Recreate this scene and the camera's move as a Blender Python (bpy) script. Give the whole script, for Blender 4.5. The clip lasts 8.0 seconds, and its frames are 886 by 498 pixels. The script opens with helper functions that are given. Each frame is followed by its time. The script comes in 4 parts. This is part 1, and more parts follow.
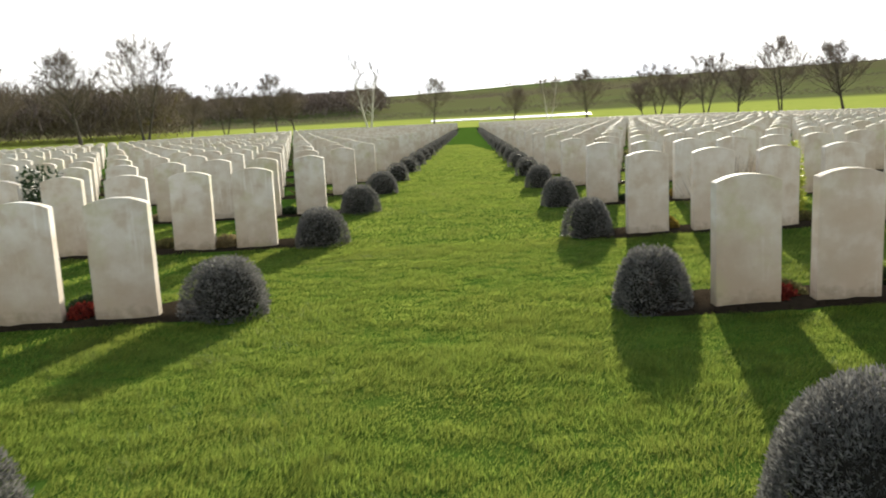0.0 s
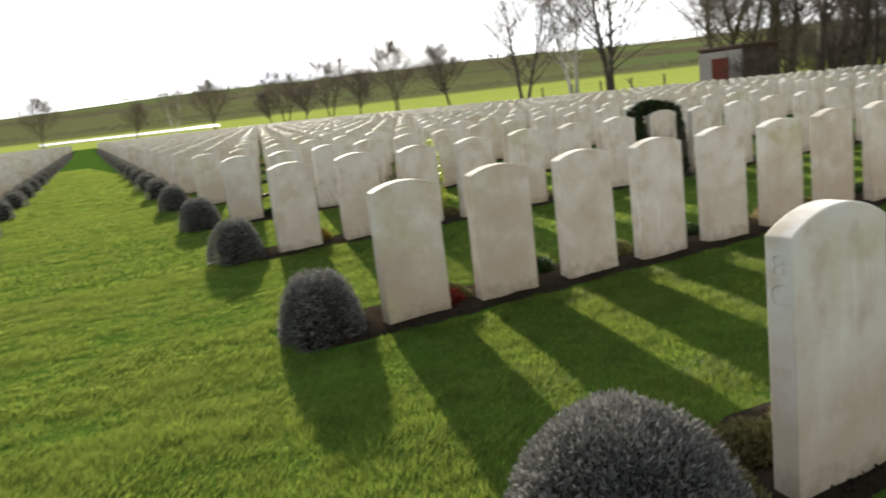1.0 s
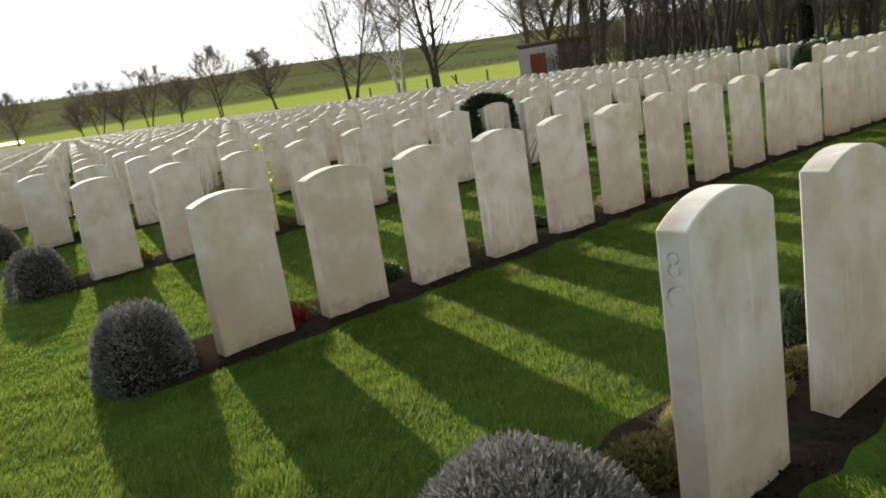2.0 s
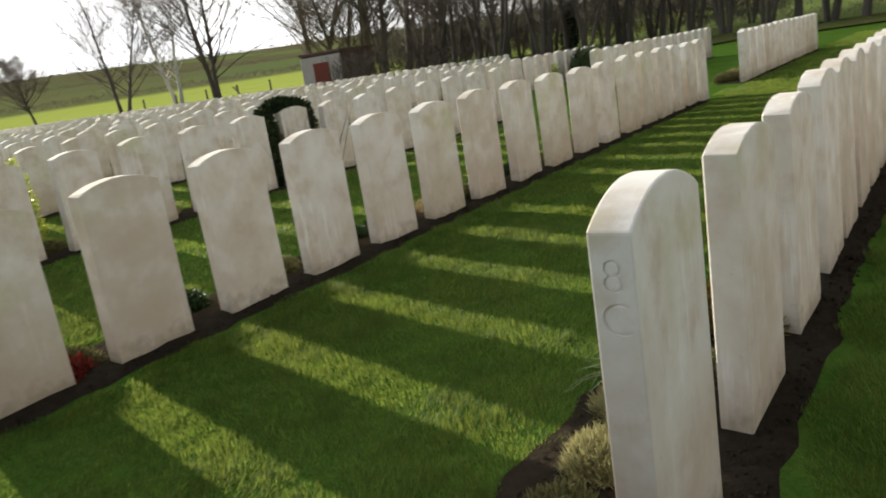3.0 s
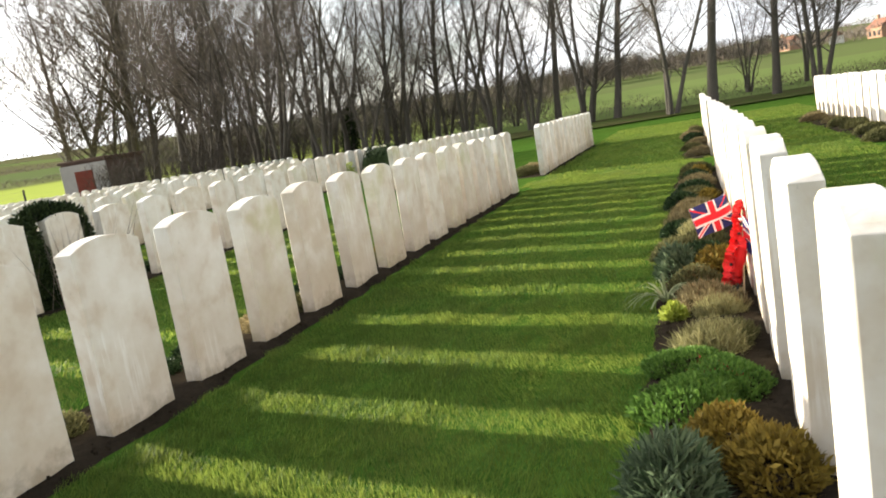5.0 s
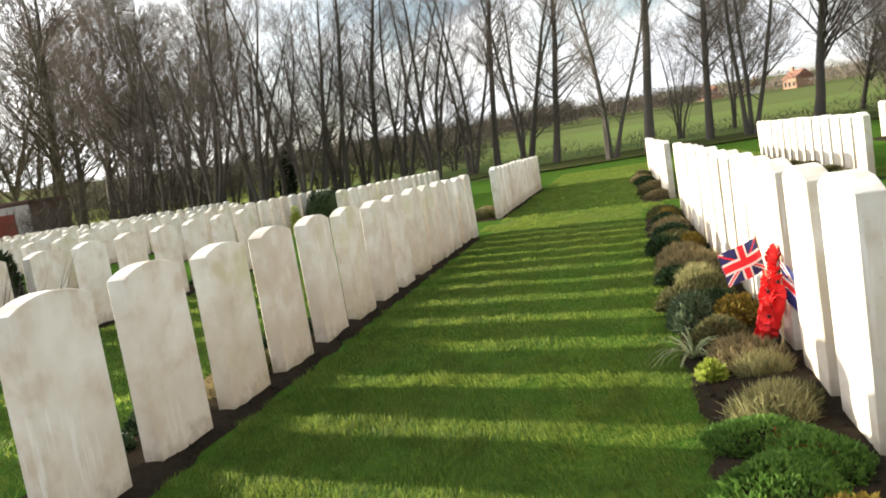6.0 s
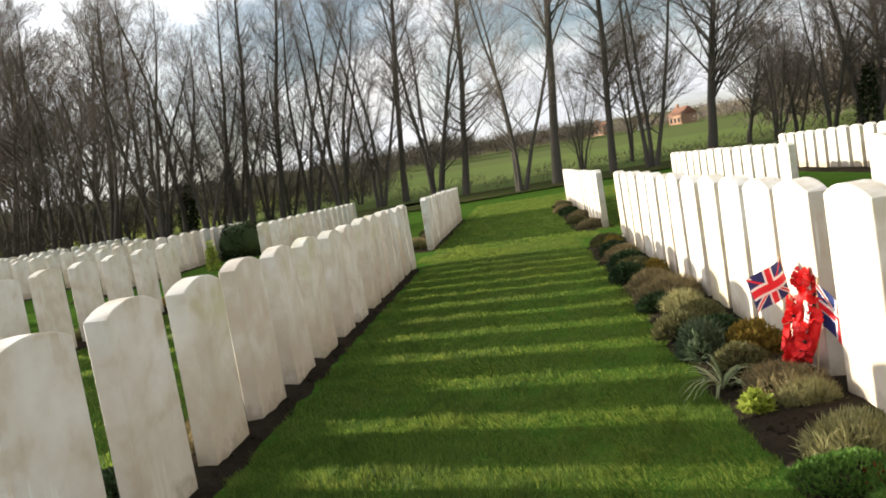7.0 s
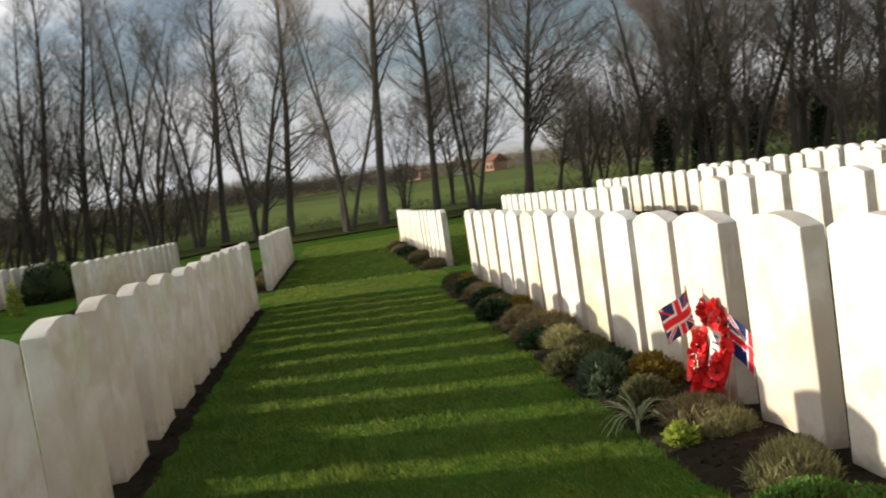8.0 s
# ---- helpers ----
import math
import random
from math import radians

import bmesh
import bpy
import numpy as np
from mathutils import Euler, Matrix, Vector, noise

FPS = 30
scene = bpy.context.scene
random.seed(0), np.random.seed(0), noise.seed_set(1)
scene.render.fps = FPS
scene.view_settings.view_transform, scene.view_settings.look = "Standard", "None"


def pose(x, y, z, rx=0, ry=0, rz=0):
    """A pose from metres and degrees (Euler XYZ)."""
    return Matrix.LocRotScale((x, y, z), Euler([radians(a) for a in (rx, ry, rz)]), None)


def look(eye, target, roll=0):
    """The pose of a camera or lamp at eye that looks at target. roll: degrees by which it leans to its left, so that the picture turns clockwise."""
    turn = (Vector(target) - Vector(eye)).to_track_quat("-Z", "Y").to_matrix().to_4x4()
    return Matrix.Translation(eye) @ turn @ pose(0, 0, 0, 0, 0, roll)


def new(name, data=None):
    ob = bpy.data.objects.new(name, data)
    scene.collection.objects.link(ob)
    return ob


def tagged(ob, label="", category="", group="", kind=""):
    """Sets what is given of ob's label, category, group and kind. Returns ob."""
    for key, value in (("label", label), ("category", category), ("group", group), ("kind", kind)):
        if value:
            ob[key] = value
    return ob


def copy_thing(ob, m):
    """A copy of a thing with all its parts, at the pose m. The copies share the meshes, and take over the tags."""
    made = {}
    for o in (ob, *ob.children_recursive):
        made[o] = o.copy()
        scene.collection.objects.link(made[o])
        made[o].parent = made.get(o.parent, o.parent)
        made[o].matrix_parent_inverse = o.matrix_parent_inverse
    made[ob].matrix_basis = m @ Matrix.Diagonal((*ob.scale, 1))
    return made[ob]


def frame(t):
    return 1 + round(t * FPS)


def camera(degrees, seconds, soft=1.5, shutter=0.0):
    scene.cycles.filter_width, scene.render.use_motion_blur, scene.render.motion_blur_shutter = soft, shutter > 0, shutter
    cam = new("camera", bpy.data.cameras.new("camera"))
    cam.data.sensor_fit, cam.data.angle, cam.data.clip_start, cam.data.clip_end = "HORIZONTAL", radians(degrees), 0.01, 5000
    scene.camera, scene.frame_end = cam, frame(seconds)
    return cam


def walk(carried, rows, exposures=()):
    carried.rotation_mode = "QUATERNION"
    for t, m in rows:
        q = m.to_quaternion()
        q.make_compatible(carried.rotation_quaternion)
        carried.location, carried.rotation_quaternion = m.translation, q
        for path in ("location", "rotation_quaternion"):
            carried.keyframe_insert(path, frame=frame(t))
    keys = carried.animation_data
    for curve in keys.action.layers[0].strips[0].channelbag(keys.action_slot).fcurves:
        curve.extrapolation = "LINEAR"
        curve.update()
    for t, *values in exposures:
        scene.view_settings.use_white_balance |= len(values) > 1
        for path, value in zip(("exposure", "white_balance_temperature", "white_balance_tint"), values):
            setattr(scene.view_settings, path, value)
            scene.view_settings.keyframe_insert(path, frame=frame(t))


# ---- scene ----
cam = camera(58.0, 8.0, soft=1.8, shutter=0.2)
PATH = [
    (0, (-1.76, -1.838, 1.127), (-1.652, 0.134, 0.809), -2.7),
    (0.2, (-1.744, -1.722, 1.132), (-1.54, 0.241, 0.808), -3.4),
    (0.5, (-1.721, -1.549, 1.138), (-1.297, 0.379, 0.813), -4.7),
    (0.6, (-1.681, -1.486, 1.125), (-1.167, 0.418, 0.794), -4.3),
    (0.8, (-1.661, -1.377, 1.135), (-0.962, 0.464, 0.784), -5.3),
    (1, (-1.64, -1.267, 1.146), (-0.708, 0.464, 0.78), -6.5),
    (1.2, (-1.6, -1.193, 1.139), (-0.537, 0.456, 0.753), -7.4),
    (2.5, (-1.34, -0.713, 1.091), (0.047, 0.663, 0.66), -8.8),
    (3, (-1.184, -0.464, 1.042), (0.407, 0.654, 0.573), -9.0),
    (3.5, (-0.907, -0.265, 0.981), (0.769, 0.721, 0.513), -9.7),
    (4, (-0.804, -0.081, 0.973), (0.901, 0.861, 0.519), -10.2),
    (4.5, (-0.713, 0.098, 0.972), (1.099, 0.857, 0.598), -9.9),
    (6, (-0.206, 0.651, 0.983), (1.728, 1.11, 0.757), -9.2),
    (6.5, (-0.113, 0.907, 0.993), (1.857, 1.199, 0.803), -9.4),
    (7, (0.002, 1.134, 1.003), (1.983, 1.34, 0.82), -9.4),
    (7.5, (0.108, 1.293, 1.011), (2.1, 1.369, 0.84), -8.8),
    (8, (0.231, 1.487, 1.0), (2.209, 1.23, 0.851), -8.4),
]
walk(cam, [(t, look(eye, target, roll)) for t, eye, target, roll in PATH], [(0, -0.14), (0.6, -0.14), (2.5, -0.42), (3.5, -0.20), (4, -0.03), (4.5, 0.43), (6, 0.33), (7, -0.09), (7.6, -0.44), (8, -0.74)])

# ---- world and light ----
SUN_AZ, SUN_EL = radians(16.0), radians(12.5)
SUN_DIR = Vector((math.sin(SUN_AZ) * math.cos(SUN_EL), math.cos(SUN_AZ) * math.cos(SUN_EL), math.sin(SUN_EL)))
sun = new("sun", bpy.data.lights.new("sun", "SUN"))
sun.data.energy, sun.data.angle, sun.data.color = 11.6, radians(0.6), (1.0, 0.92, 0.74)
sun.matrix_world = look(SUN_DIR * 60, (0, 0, 0))

world = bpy.data.worlds.new("sky")
scene.world = world
world.use_nodes = True
wt = world.node_tree
wt.nodes.clear()


def wnode(kind, **props):
    n = wt.nodes.new(kind)
    for key, value in props.items():
        n.inputs[key].default_value = value
    return n


sky = wt.nodes.new("ShaderNodeTexSky")
sky.sky_type, sky.sun_disc, sky.sun_elevation, sky.sun_rotation = "NISHITA", False, SUN_EL, SUN_AZ
sky.dust_density, sky.ozone_density = 1.5, 1.5
tex = wt.nodes.new("ShaderNodeTexCoord")
stretch = wnode("ShaderNodeMapping", Scale=(1.0, 1.0, 2.4))
wt.links.new(tex.outputs["Generated"], stretch.inputs["Vector"])
puffs = wnode("ShaderNodeTexNoise", Scale=3.1, Detail=7.0, Roughness=0.58, Distortion=0.3)
wt.links.new(stretch.outputs["Vector"], puffs.inputs["Vector"])
cover = wt.nodes.new("ShaderNodeValToRGB")
cover.color_ramp.elements[0].position, cover.color_ramp.elements[1].position = 0.45, 0.58
cover.color_ramp.elements[0].color = (0.12, 0.12, 0.12, 1)
wt.links.new(puffs.outputs["Fac"], cover.inputs["Fac"])
shade = wnode("ShaderNodeTexNoise", Scale=5.5, Detail=5.0, Roughness=0.55)
wt.links.new(stretch.outputs["Vector"], shade.inputs["Vector"])
tone = wt.nodes.new("ShaderNodeValToRGB")
tone.color_ramp.elements[0].position, tone.color_ramp.elements[1].position = 0.35, 0.65
tone.color_ramp.elements[0].color, tone.color_ramp.elements[1].color = (0.80, 0.82, 0.86, 1), (1.0, 0.985, 0.95, 1)
wt.links.new(shade.outputs["Fac"], tone.inputs["Fac"])
toward = wt.nodes.new("ShaderNodeVectorMath")
toward.operation = "DOT_PRODUCT"
toward.inputs[1].default_value = SUN_DIR
wt.links.new(tex.outputs["Generated"], toward.inputs[0])
glare = wt.nodes.new("ShaderNodeMapRange")
glare.interpolation_type = "SMOOTHSTEP"
glare.inputs["From Min"].default_value, glare.inputs["From Max"].default_value = 0.25, 1.0
glare.inputs["To Min"].default_value, glare.inputs["To Max"].default_value = 1.25, 3.0
wt.links.new(toward.outputs["Value"], glare.inputs["Value"])
clear_bg, cloud_bg = wnode("ShaderNodeBackground", Strength=0.15), wnode("ShaderNodeBackground", Strength=1.0)
wt.links.new(sky.outputs["Color"], clear_bg.inputs["Color"])
wt.links.new(tone.outputs["Color"], cloud_bg.inputs["Color"])
wt.links.new(glare.outputs["Result"], cloud_bg.inputs["Strength"])
veil = wt.nodes.new("ShaderNodeMapRange")
veil.interpolation_type = "SMOOTHSTEP"
veil.inputs["From Min"].default_value, veil.inputs["From Max"].default_value = 0.45, 0.85
wt.links.new(toward.outputs["Value"], veil.inputs["Value"])
most = wt.nodes.new("ShaderNodeMath")
most.operation = "MAXIMUM"
wt.links.new(cover.outputs["Color"], most.inputs[0])
wt.links.new(veil.outputs["Result"], most.inputs[1])
both, wout = wt.nodes.new("ShaderNodeMixShader"), wt.nodes.new("ShaderNodeOutputWorld")
wt.links.new(most.outputs["Value"], both.inputs["Fac"])
wt.links.new(clear_bg.outputs["Background"], both.inputs[1])
wt.links.new(cloud_bg.outputs["Background"], both.inputs[2])
wt.links.new(both.outputs["Shader"], wout.inputs["Surface"])


# ---- materials ----
class Mat:
    """A node material built step by step."""

    def __init__(self, name, rough=0.8):
        self.mat = bpy.data.materials.new(name)
        self.mat.use_nodes = True
        self.t = self.mat.node_tree
        self.bsdf = self.t.nodes["Principled BSDF"]
        self.bsdf.inputs["Roughness"].default_value = rough
        self.bsdf.inputs["Specular IOR Level"].default_value = 0.3
        self.pos = self.t.nodes.new("ShaderNodeTexCoord").outputs["Object"]
        self.world = self.t.nodes.new("ShaderNodeNewGeometry").outputs["Position"]
        self.rand = self.t.nodes.new("ShaderNodeObjectInfo").outputs["Random"]
        self.island = self.t.nodes.new("ShaderNodeNewGeometry").outputs["Random Per Island"]

    def put(self, sock, value):
        if isinstance(value, bpy.types.NodeSocket):
            self.t.links.new(value, sock)
        else:
            sock.default_value = value

    def noise(self, scale, detail=4.0, rough=0.55, where=None, stretch=None):
        where = self.pos if where is None else where
        if stretch:
            mp = self.t.nodes.new("ShaderNodeMapping")
            mp.inputs["Scale"].default_value = stretch
            self.put(mp.inputs["Vector"], where)
            where = mp.outputs["Vector"]
        n = self.t.nodes.new("ShaderNodeTexNoise")
        n.inputs["Scale"].default_value, n.inputs["Detail"].default_value, n.inputs["Roughness"].default_value = scale, detail, rough
        self.put(n.inputs["Vector"], where)
        return n.outputs["Fac"]

    def ramp(self, fac, stops):
        r = self.t.nodes.new("ShaderNodeValToRGB")
        els = r.color_ramp.elements
        while len(els) < len(stops):
            els.new(0.5)
        for e, (p, c) in zip(els, stops):
            e.position = p
            e.color = (*c, 1) if len(c) == 3 else c
        self.put(r.inputs["Fac"], fac)
        return r.outputs["Color"]

    def span(self, fac, a, b, lo=0.0, hi=1.0):
        m = self.t.nodes.new("ShaderNodeMapRange")
        for key, v in (("Value", fac), ("From Min", a), ("From Max", b), ("To Min", lo), ("To Max", hi)):
            self.put(m.inputs[key], v)
        return m.outputs["Result"]

    def mix(self, fac, a, b, kind="MIX"):
        m = self.t.nodes.new("ShaderNodeMix")
        m.data_type, m.blend_type = "RGBA", kind
        for sock, v in ((m.inputs[0], fac), (m.inputs[6], a), (m.inputs[7], b)):
            if isinstance(v, tuple) and len(v) == 3:
                v = (*v, 1)
            self.put(sock, v)
        return m.outputs[2]

    def math(self, op, a, b=0.0):
        m = self.t.nodes.new("ShaderNodeMath")
        m.operation = op
        self.put(m.inputs[0], a)
        self.put(m.inputs[1], b)
        return m.outputs[0]

    def axis(self, vec, i):
        s = self.t.nodes.new("ShaderNodeSeparateXYZ")
        self.put(s.inputs[0], vec)
        return s.outputs[i]

    def bump(self, height, strength=0.3, dist=0.01):
        b = self.t.nodes.new("ShaderNodeBump")
        b.inputs["Strength"].default_value, b.inputs["Distance"].default_value = strength, dist
        self.put(b.inputs["Height"], height)
        self.put(self.bsdf.inputs["Normal"], b.outputs["Normal"])

    def color(self, value):
        self.put(self.bsdf.inputs["Base Color"], (*value, 1) if isinstance(value, tuple) and len(value) == 3 else value)
        return self

    def leafy(self, col, amount=0.5):
        """Thin leaves: some of the light passes through."""
        tr = self.t.nodes.new("ShaderNodeBsdfTranslucent")
        self.put(tr.inputs["Color"], col)
        mx = self.t.nodes.new("ShaderNodeMixShader")
        mx.inputs[0].default_value = amount
        out = self.t.nodes["Material Output"]
        self.t.links.new(self.bsdf.outputs[0], mx.inputs[1])
        self.t.links.new(tr.outputs[0], mx.inputs[2])
        self.t.links.new(mx.outputs[0], out.inputs["Surface"])
        return self


def stone_material(name, which):
    """Weathered white limestone: pale streaks, grey-brown lower part, green-yellow algae on some stones."""
    m = Mat(name, 0.75)
    own = m.rand if which == "object" else m.island
    where = m.world
    z = m.axis(where, 2)
    big = m.noise(3.0, 5, 0.6, where)
    base = m.ramp(own, [(0.0, (0.667, 0.605, 0.518)), (0.22, (0.724, 0.688, 0.629)), (0.5, (0.602, 0.525, 0.435)), (0.75, (0.743, 0.711, 0.657)), (1.0, (0.677, 0.628, 0.532))])
    blot = m.noise(7.0, 4, 0.55, where)
    col = m.mix(m.math("MULTIPLY", m.span(blot, 0.50, 0.64), 0.45), base, (0.83, 0.815, 0.785))
    col = m.mix(m.math("MULTIPLY", m.span(blot, 0.48, 0.34), 0.72), col, (0.56, 0.47, 0.37))
    streak = m.noise(5.0, 4, 0.6, where, (7.0, 7.0, 0.55))
    run = m.math("MULTIPLY", m.span(streak, 0.54, 0.64), m.span(m.noise(2.2, 3, 0.5, where), 0.48, 0.62))
    col = m.mix(m.math("MULTIPLY", run, 0.80), col, (0.86, 0.85, 0.83))
    stain = m.math("MULTIPLY", m.span(m.math("ADD", z, m.span(big, 0.3, 0.7, -0.24, 0.24)), 0.58, 0.12), m.span(own, 0.0, 1.0, 0.30, 0.95))
    col = m.mix(stain, col, (0.50, 0.41, 0.315))
    splash = m.span(m.math("ADD", z, m.span(m.noise(18.0, 4, 0.6, where), 0.3, 0.7, -0.05, 0.05)), 0.10, 0.02)
    col = m.mix(m.math("MULTIPLY", splash, 0.55), col, (0.25, 0.20, 0.13))
    algae = m.math("MULTIPLY", m.span(m.noise(4.0, 4, 0.6, where), 0.5, 0.70), m.span(m.math("ADD", own, m.span(z, 0.3, 0.76, -0.2, 0.3)), 0.50, 1.05))
    col = m.mix(m.math("MULTIPLY", algae, 0.8), col, (0.52, 0.50, 0.28))
    spots = m.span(m.noise(42.0, 3, 0.7, where), 0.66, 0.74)
    col = m.mix(m.math("MULTIPLY", spots, 0.35), col, (0.34, 0.32, 0.28))
    m.color(col)
    m.bump(m.math("ADD", m.noise(160.0, 4, 0.6, where), m.math("MULTIPLY", m.noise(22.0, 4, 0.5, where), 2.0)), 0.25, 0.002)
    return m.mat


STONE, STONE_FAR = stone_material("limestone", "object"), stone_material("limestone_far", "island")


def leaf_material(name, dark, light, amount=0.35, rough=0.6):
    m = Mat(name, rough)
    m.bsdf.inputs["Specular IOR Level"].default_value = 0.12
    col = m.mix(m.island, (*dark, 1), (*light, 1))
    col = m.mix(m.math("MULTIPLY", m.span(m.noise(14.0, 3), 0.35, 0.65), 0.5), col, tuple(0.55 * a + 0.25 * b for a, b in zip(dark, light)))
    m.color(col)
    return m.leafy(col, amount).mat


m = Mat("grass_blades", 0.6)
m.bsdf.inputs["Specular IOR Level"].default_value = 0.14
gcol = m.mix(m.island, (0.026, 0.078, 0.010, 1), (0.158, 0.285, 0.048, 1))
gcol = m.mix(m.math("MULTIPLY", m.span(m.noise(1.3, 4, 0.6, m.world), 0.42, 0.68), 0.40), gcol, (0.190, 0.215, 0.055))
gcol = m.mix(m.math("MULTIPLY", m.span(m.noise(6.0, 4, 0.6, m.world), 0.48, 0.64), 0.60), gcol, (0.030, 0.075, 0.014))
m.color(gcol)
through_leaf = m.mix(0.40, gcol, (0.32, 0.32, 0.06))
GRASS = m.leafy(through_leaf, 0.62).mat
LAVENDER = leaf_material("lavender_leaves", (0.08, 0.082, 0.078), (0.29, 0.285, 0.27), 0.25, 0.7)
# near-black copy of the leaf colour: the shade deep inside a bush
LAVENDER_SHADE = leaf_material("lavender_shade_core", (0.02, 0.02, 0.016), (0.04, 0.036, 0.03), 0.05, 0.9)
SPIKY = leaf_material("grey_green_leaves", (0.04, 0.07, 0.035), (0.17, 0.22, 0.13), 0.3, 0.5)
MAT_GREEN = leaf_material("mat_leaves", (0.05, 0.11, 0.02), (0.14, 0.25, 0.05), 0.4, 0.5)
DARK_GREEN = leaf_material("dark_leaves", (0.018, 0.035, 0.016), (0.05, 0.085, 0.035), 0.2, 0.45)
GOLDEN = leaf_material("golden_leaves", (0.12, 0.085, 0.02), (0.34, 0.25, 0.05), 0.4, 0.6)
LIME = leaf_material("lime_leaves", (0.2, 0.26, 0.03), (0.42, 0.47, 0.10), 0.4, 0.5)
HEATHER = leaf_material("heather_stems", (0.13, 0.10, 0.05), (0.40, 0.33, 0.18), 0.35, 0.8)
OLIVE = leaf_material("olive_leaves", (0.06, 0.065, 0.025), (0.19, 0.18, 0.08), 0.3, 0.7)
RUST = leaf_material("rust_red_leaves", (0.09, 0.012, 0.012), (0.32, 0.055, 0.035), 0.3, 0.6)
STRAP = leaf_material("strap_leaves", (0.13, 0.17, 0.07), (0.42, 0.45, 0.27), 0.35, 0.45)
DRY = leaf_material("dry_grass", (0.16, 0.15, 0.06), (0.46, 0.43, 0.22), 0.4, 0.7)
DEAD = leaf_material("dead_twigs", (0.11, 0.09, 0.075), (0.24, 0.2, 0.17), 0.1, 0.85)

m = Mat("bark", 0.9)
m.color(m.mix(m.noise(6.0, 5, 0.6, None, (4, 4, 0.7)), (0.055, 0.047, 0.038), (0.155, 0.132, 0.105)))
m.bump(m.noise(30.0, 4, 0.6, None, (3, 3, 0.5)), 0.5, 0.02)
BARK = m.mat
m = Mat("twig_bark", 0.9)
m.color(m.mix(m.island, (0.12, 0.098, 0.082, 1), (0.30, 0.245, 0.205, 1)))
TWIG = m.mat
# distance haze put into the colour: paler than true winter wood
m = Mat("far_twigs", 0.95)
m.color(m.mix(m.island, (0.12, 0.094, 0.078, 1), (0.29, 0.235, 0.195, 1)))
FAR_TWIG = m.mat
m = Mat("brambles", 0.95)
m.color(m.mix(m.island, (0.045, 0.036, 0.026, 1), (0.13, 0.105, 0.08, 1)))
BRAMBLE = m.mat
m = Mat("birch_bark", 0.7)
m.color(m.mix(m.span(m.noise(3.0, 4, 0.7, None, (1, 1, 6)), 0.55, 0.7), (0.62, 0.60, 0.56), (0.09, 0.08, 0.07)))
BIRCH = m.mat
m = Mat("ivy", 0.85)
m.bsdf.inputs["Specular IOR Level"].default_value = 0.08
m.color(m.mix(m.island, (0.012, 0.02, 0.008, 1), (0.04, 0.06, 0.022, 1)))
IVY = m.mat
m = Mat("soil", 1.0)
m.bsdf.inputs["Specular IOR Level"].default_value = 0.0
m.color(m.mix(m.noise(26.0, 6, 0.65, m.world), (0.010, 0.0085, 0.0065), (0.050, 0.040, 0.029)))
m.bump(m.noise(60.0, 6, 0.65, m.world), 0.9, 0.02)
SOIL = m.mat

# the ground: mown lawn inside the cemetery, fields beyond it
m = Mat("ground_grass", 0.95)
m.bsdf.inputs["Specular IOR Level"].default_value = 0.0
x, y = m.axis(m.world, 0), m.axis(m.world, 1)
fine, mid, wide = m.noise(55.0, 5, 0.7, m.world), m.noise(4.5, 5, 0.6, m.world), m.noise(0.5, 4, 0.6, m.world)
lawn = m.mix(m.span(fine, 0.3, 0.7), (0.018, 0.055, 0.008), (0.062, 0.13, 0.02))
lawn = m.mix(m.math("MULTIPLY", m.span(mid, 0.4, 0.7), 0.5), lawn, (0.10, 0.16, 0.028))
lawn = m.mix(m.math("MULTIPLY", m.span(wide, 0.4, 0.65), 0.35), lawn, (0.05, 0.08, 0.012))
patch = m.t.nodes.new("ShaderNodeTexVoronoi")
patch.inputs["Scale"].default_value = 0.0055
m.put(patch.inputs["Vector"], m.world)
field = m.ramp(m.axis(patch.outputs["Color"], 0), [(0.0, (0.11, 0.135, 0.05)), (0.3, (0.12, 0.10, 0.06)), (0.5, (0.13, 0.17, 0.055)), (0.72, (0.13, 0.11, 0.07)), (1.0, (0.10, 0.14, 0.05))])
field = m.mix(m.math("MULTIPLY", m.span(m.noise(0.06, 5, 0.6, m.world), 0.35, 0.7), 0.4), field, (0.11, 0.16, 0.045))
near_field = m.mix(m.span(m.noise(0.3, 4, 0.6, m.world), 0.3, 0.7), (0.33, 0.37, 0.085), (0.27, 0.33, 0.07))
rad = m.math("SQRT", m.math("ADD", m.math("MULTIPLY", x, x), m.math("MULTIPLY", y, y)))
north = m.span(y, 25.0, 40.0)
field = m.mix(m.math("MULTIPLY", m.span(rad, 225.0, 205.0), north), field, near_field)
edge = m.math("MAXIMUM", m.span(m.math("ADD", m.math("MULTIPLY", x, 0.81), m.math("MULTIPLY", y, 0.5)), 74.0, 76.0), m.span(y, 112.0, 114.0))
edge = m.math("MAXIMUM", edge, m.span(x, 30.0, 33.0))
edge = m.math("MAXIMUM", edge, m.span(x, -32.0, -35.0))
m.color(m.mix(edge, lawn, field))
m.bump(m.math("ADD", fine, m.math("MULTIPLY", mid, 1.5)), 0.6, 0.02)
GROUND = m.mat
m = Mat("verge_earth", 1.0)
m.bsdf.inputs["Specular IOR Level"].default_value = 0.0
m.color(m.mix(m.span(m.noise(0.9, 6, 0.65, m.world), 0.35, 0.65), (0.075, 0.062, 0.032), (0.055, 0.085, 0.022)))
m.bump(m.noise(8.0, 5, 0.6, m.world), 0.6, 0.05)
VERGE = m.mat
m = Mat("wet_lane", 0.18)
m.color(m.mix(m.noise(0.5, 5, 0.6, m.world), (0.30, 0.29, 0.27), (0.42, 0.41, 0.39)))
LANE = m.mat


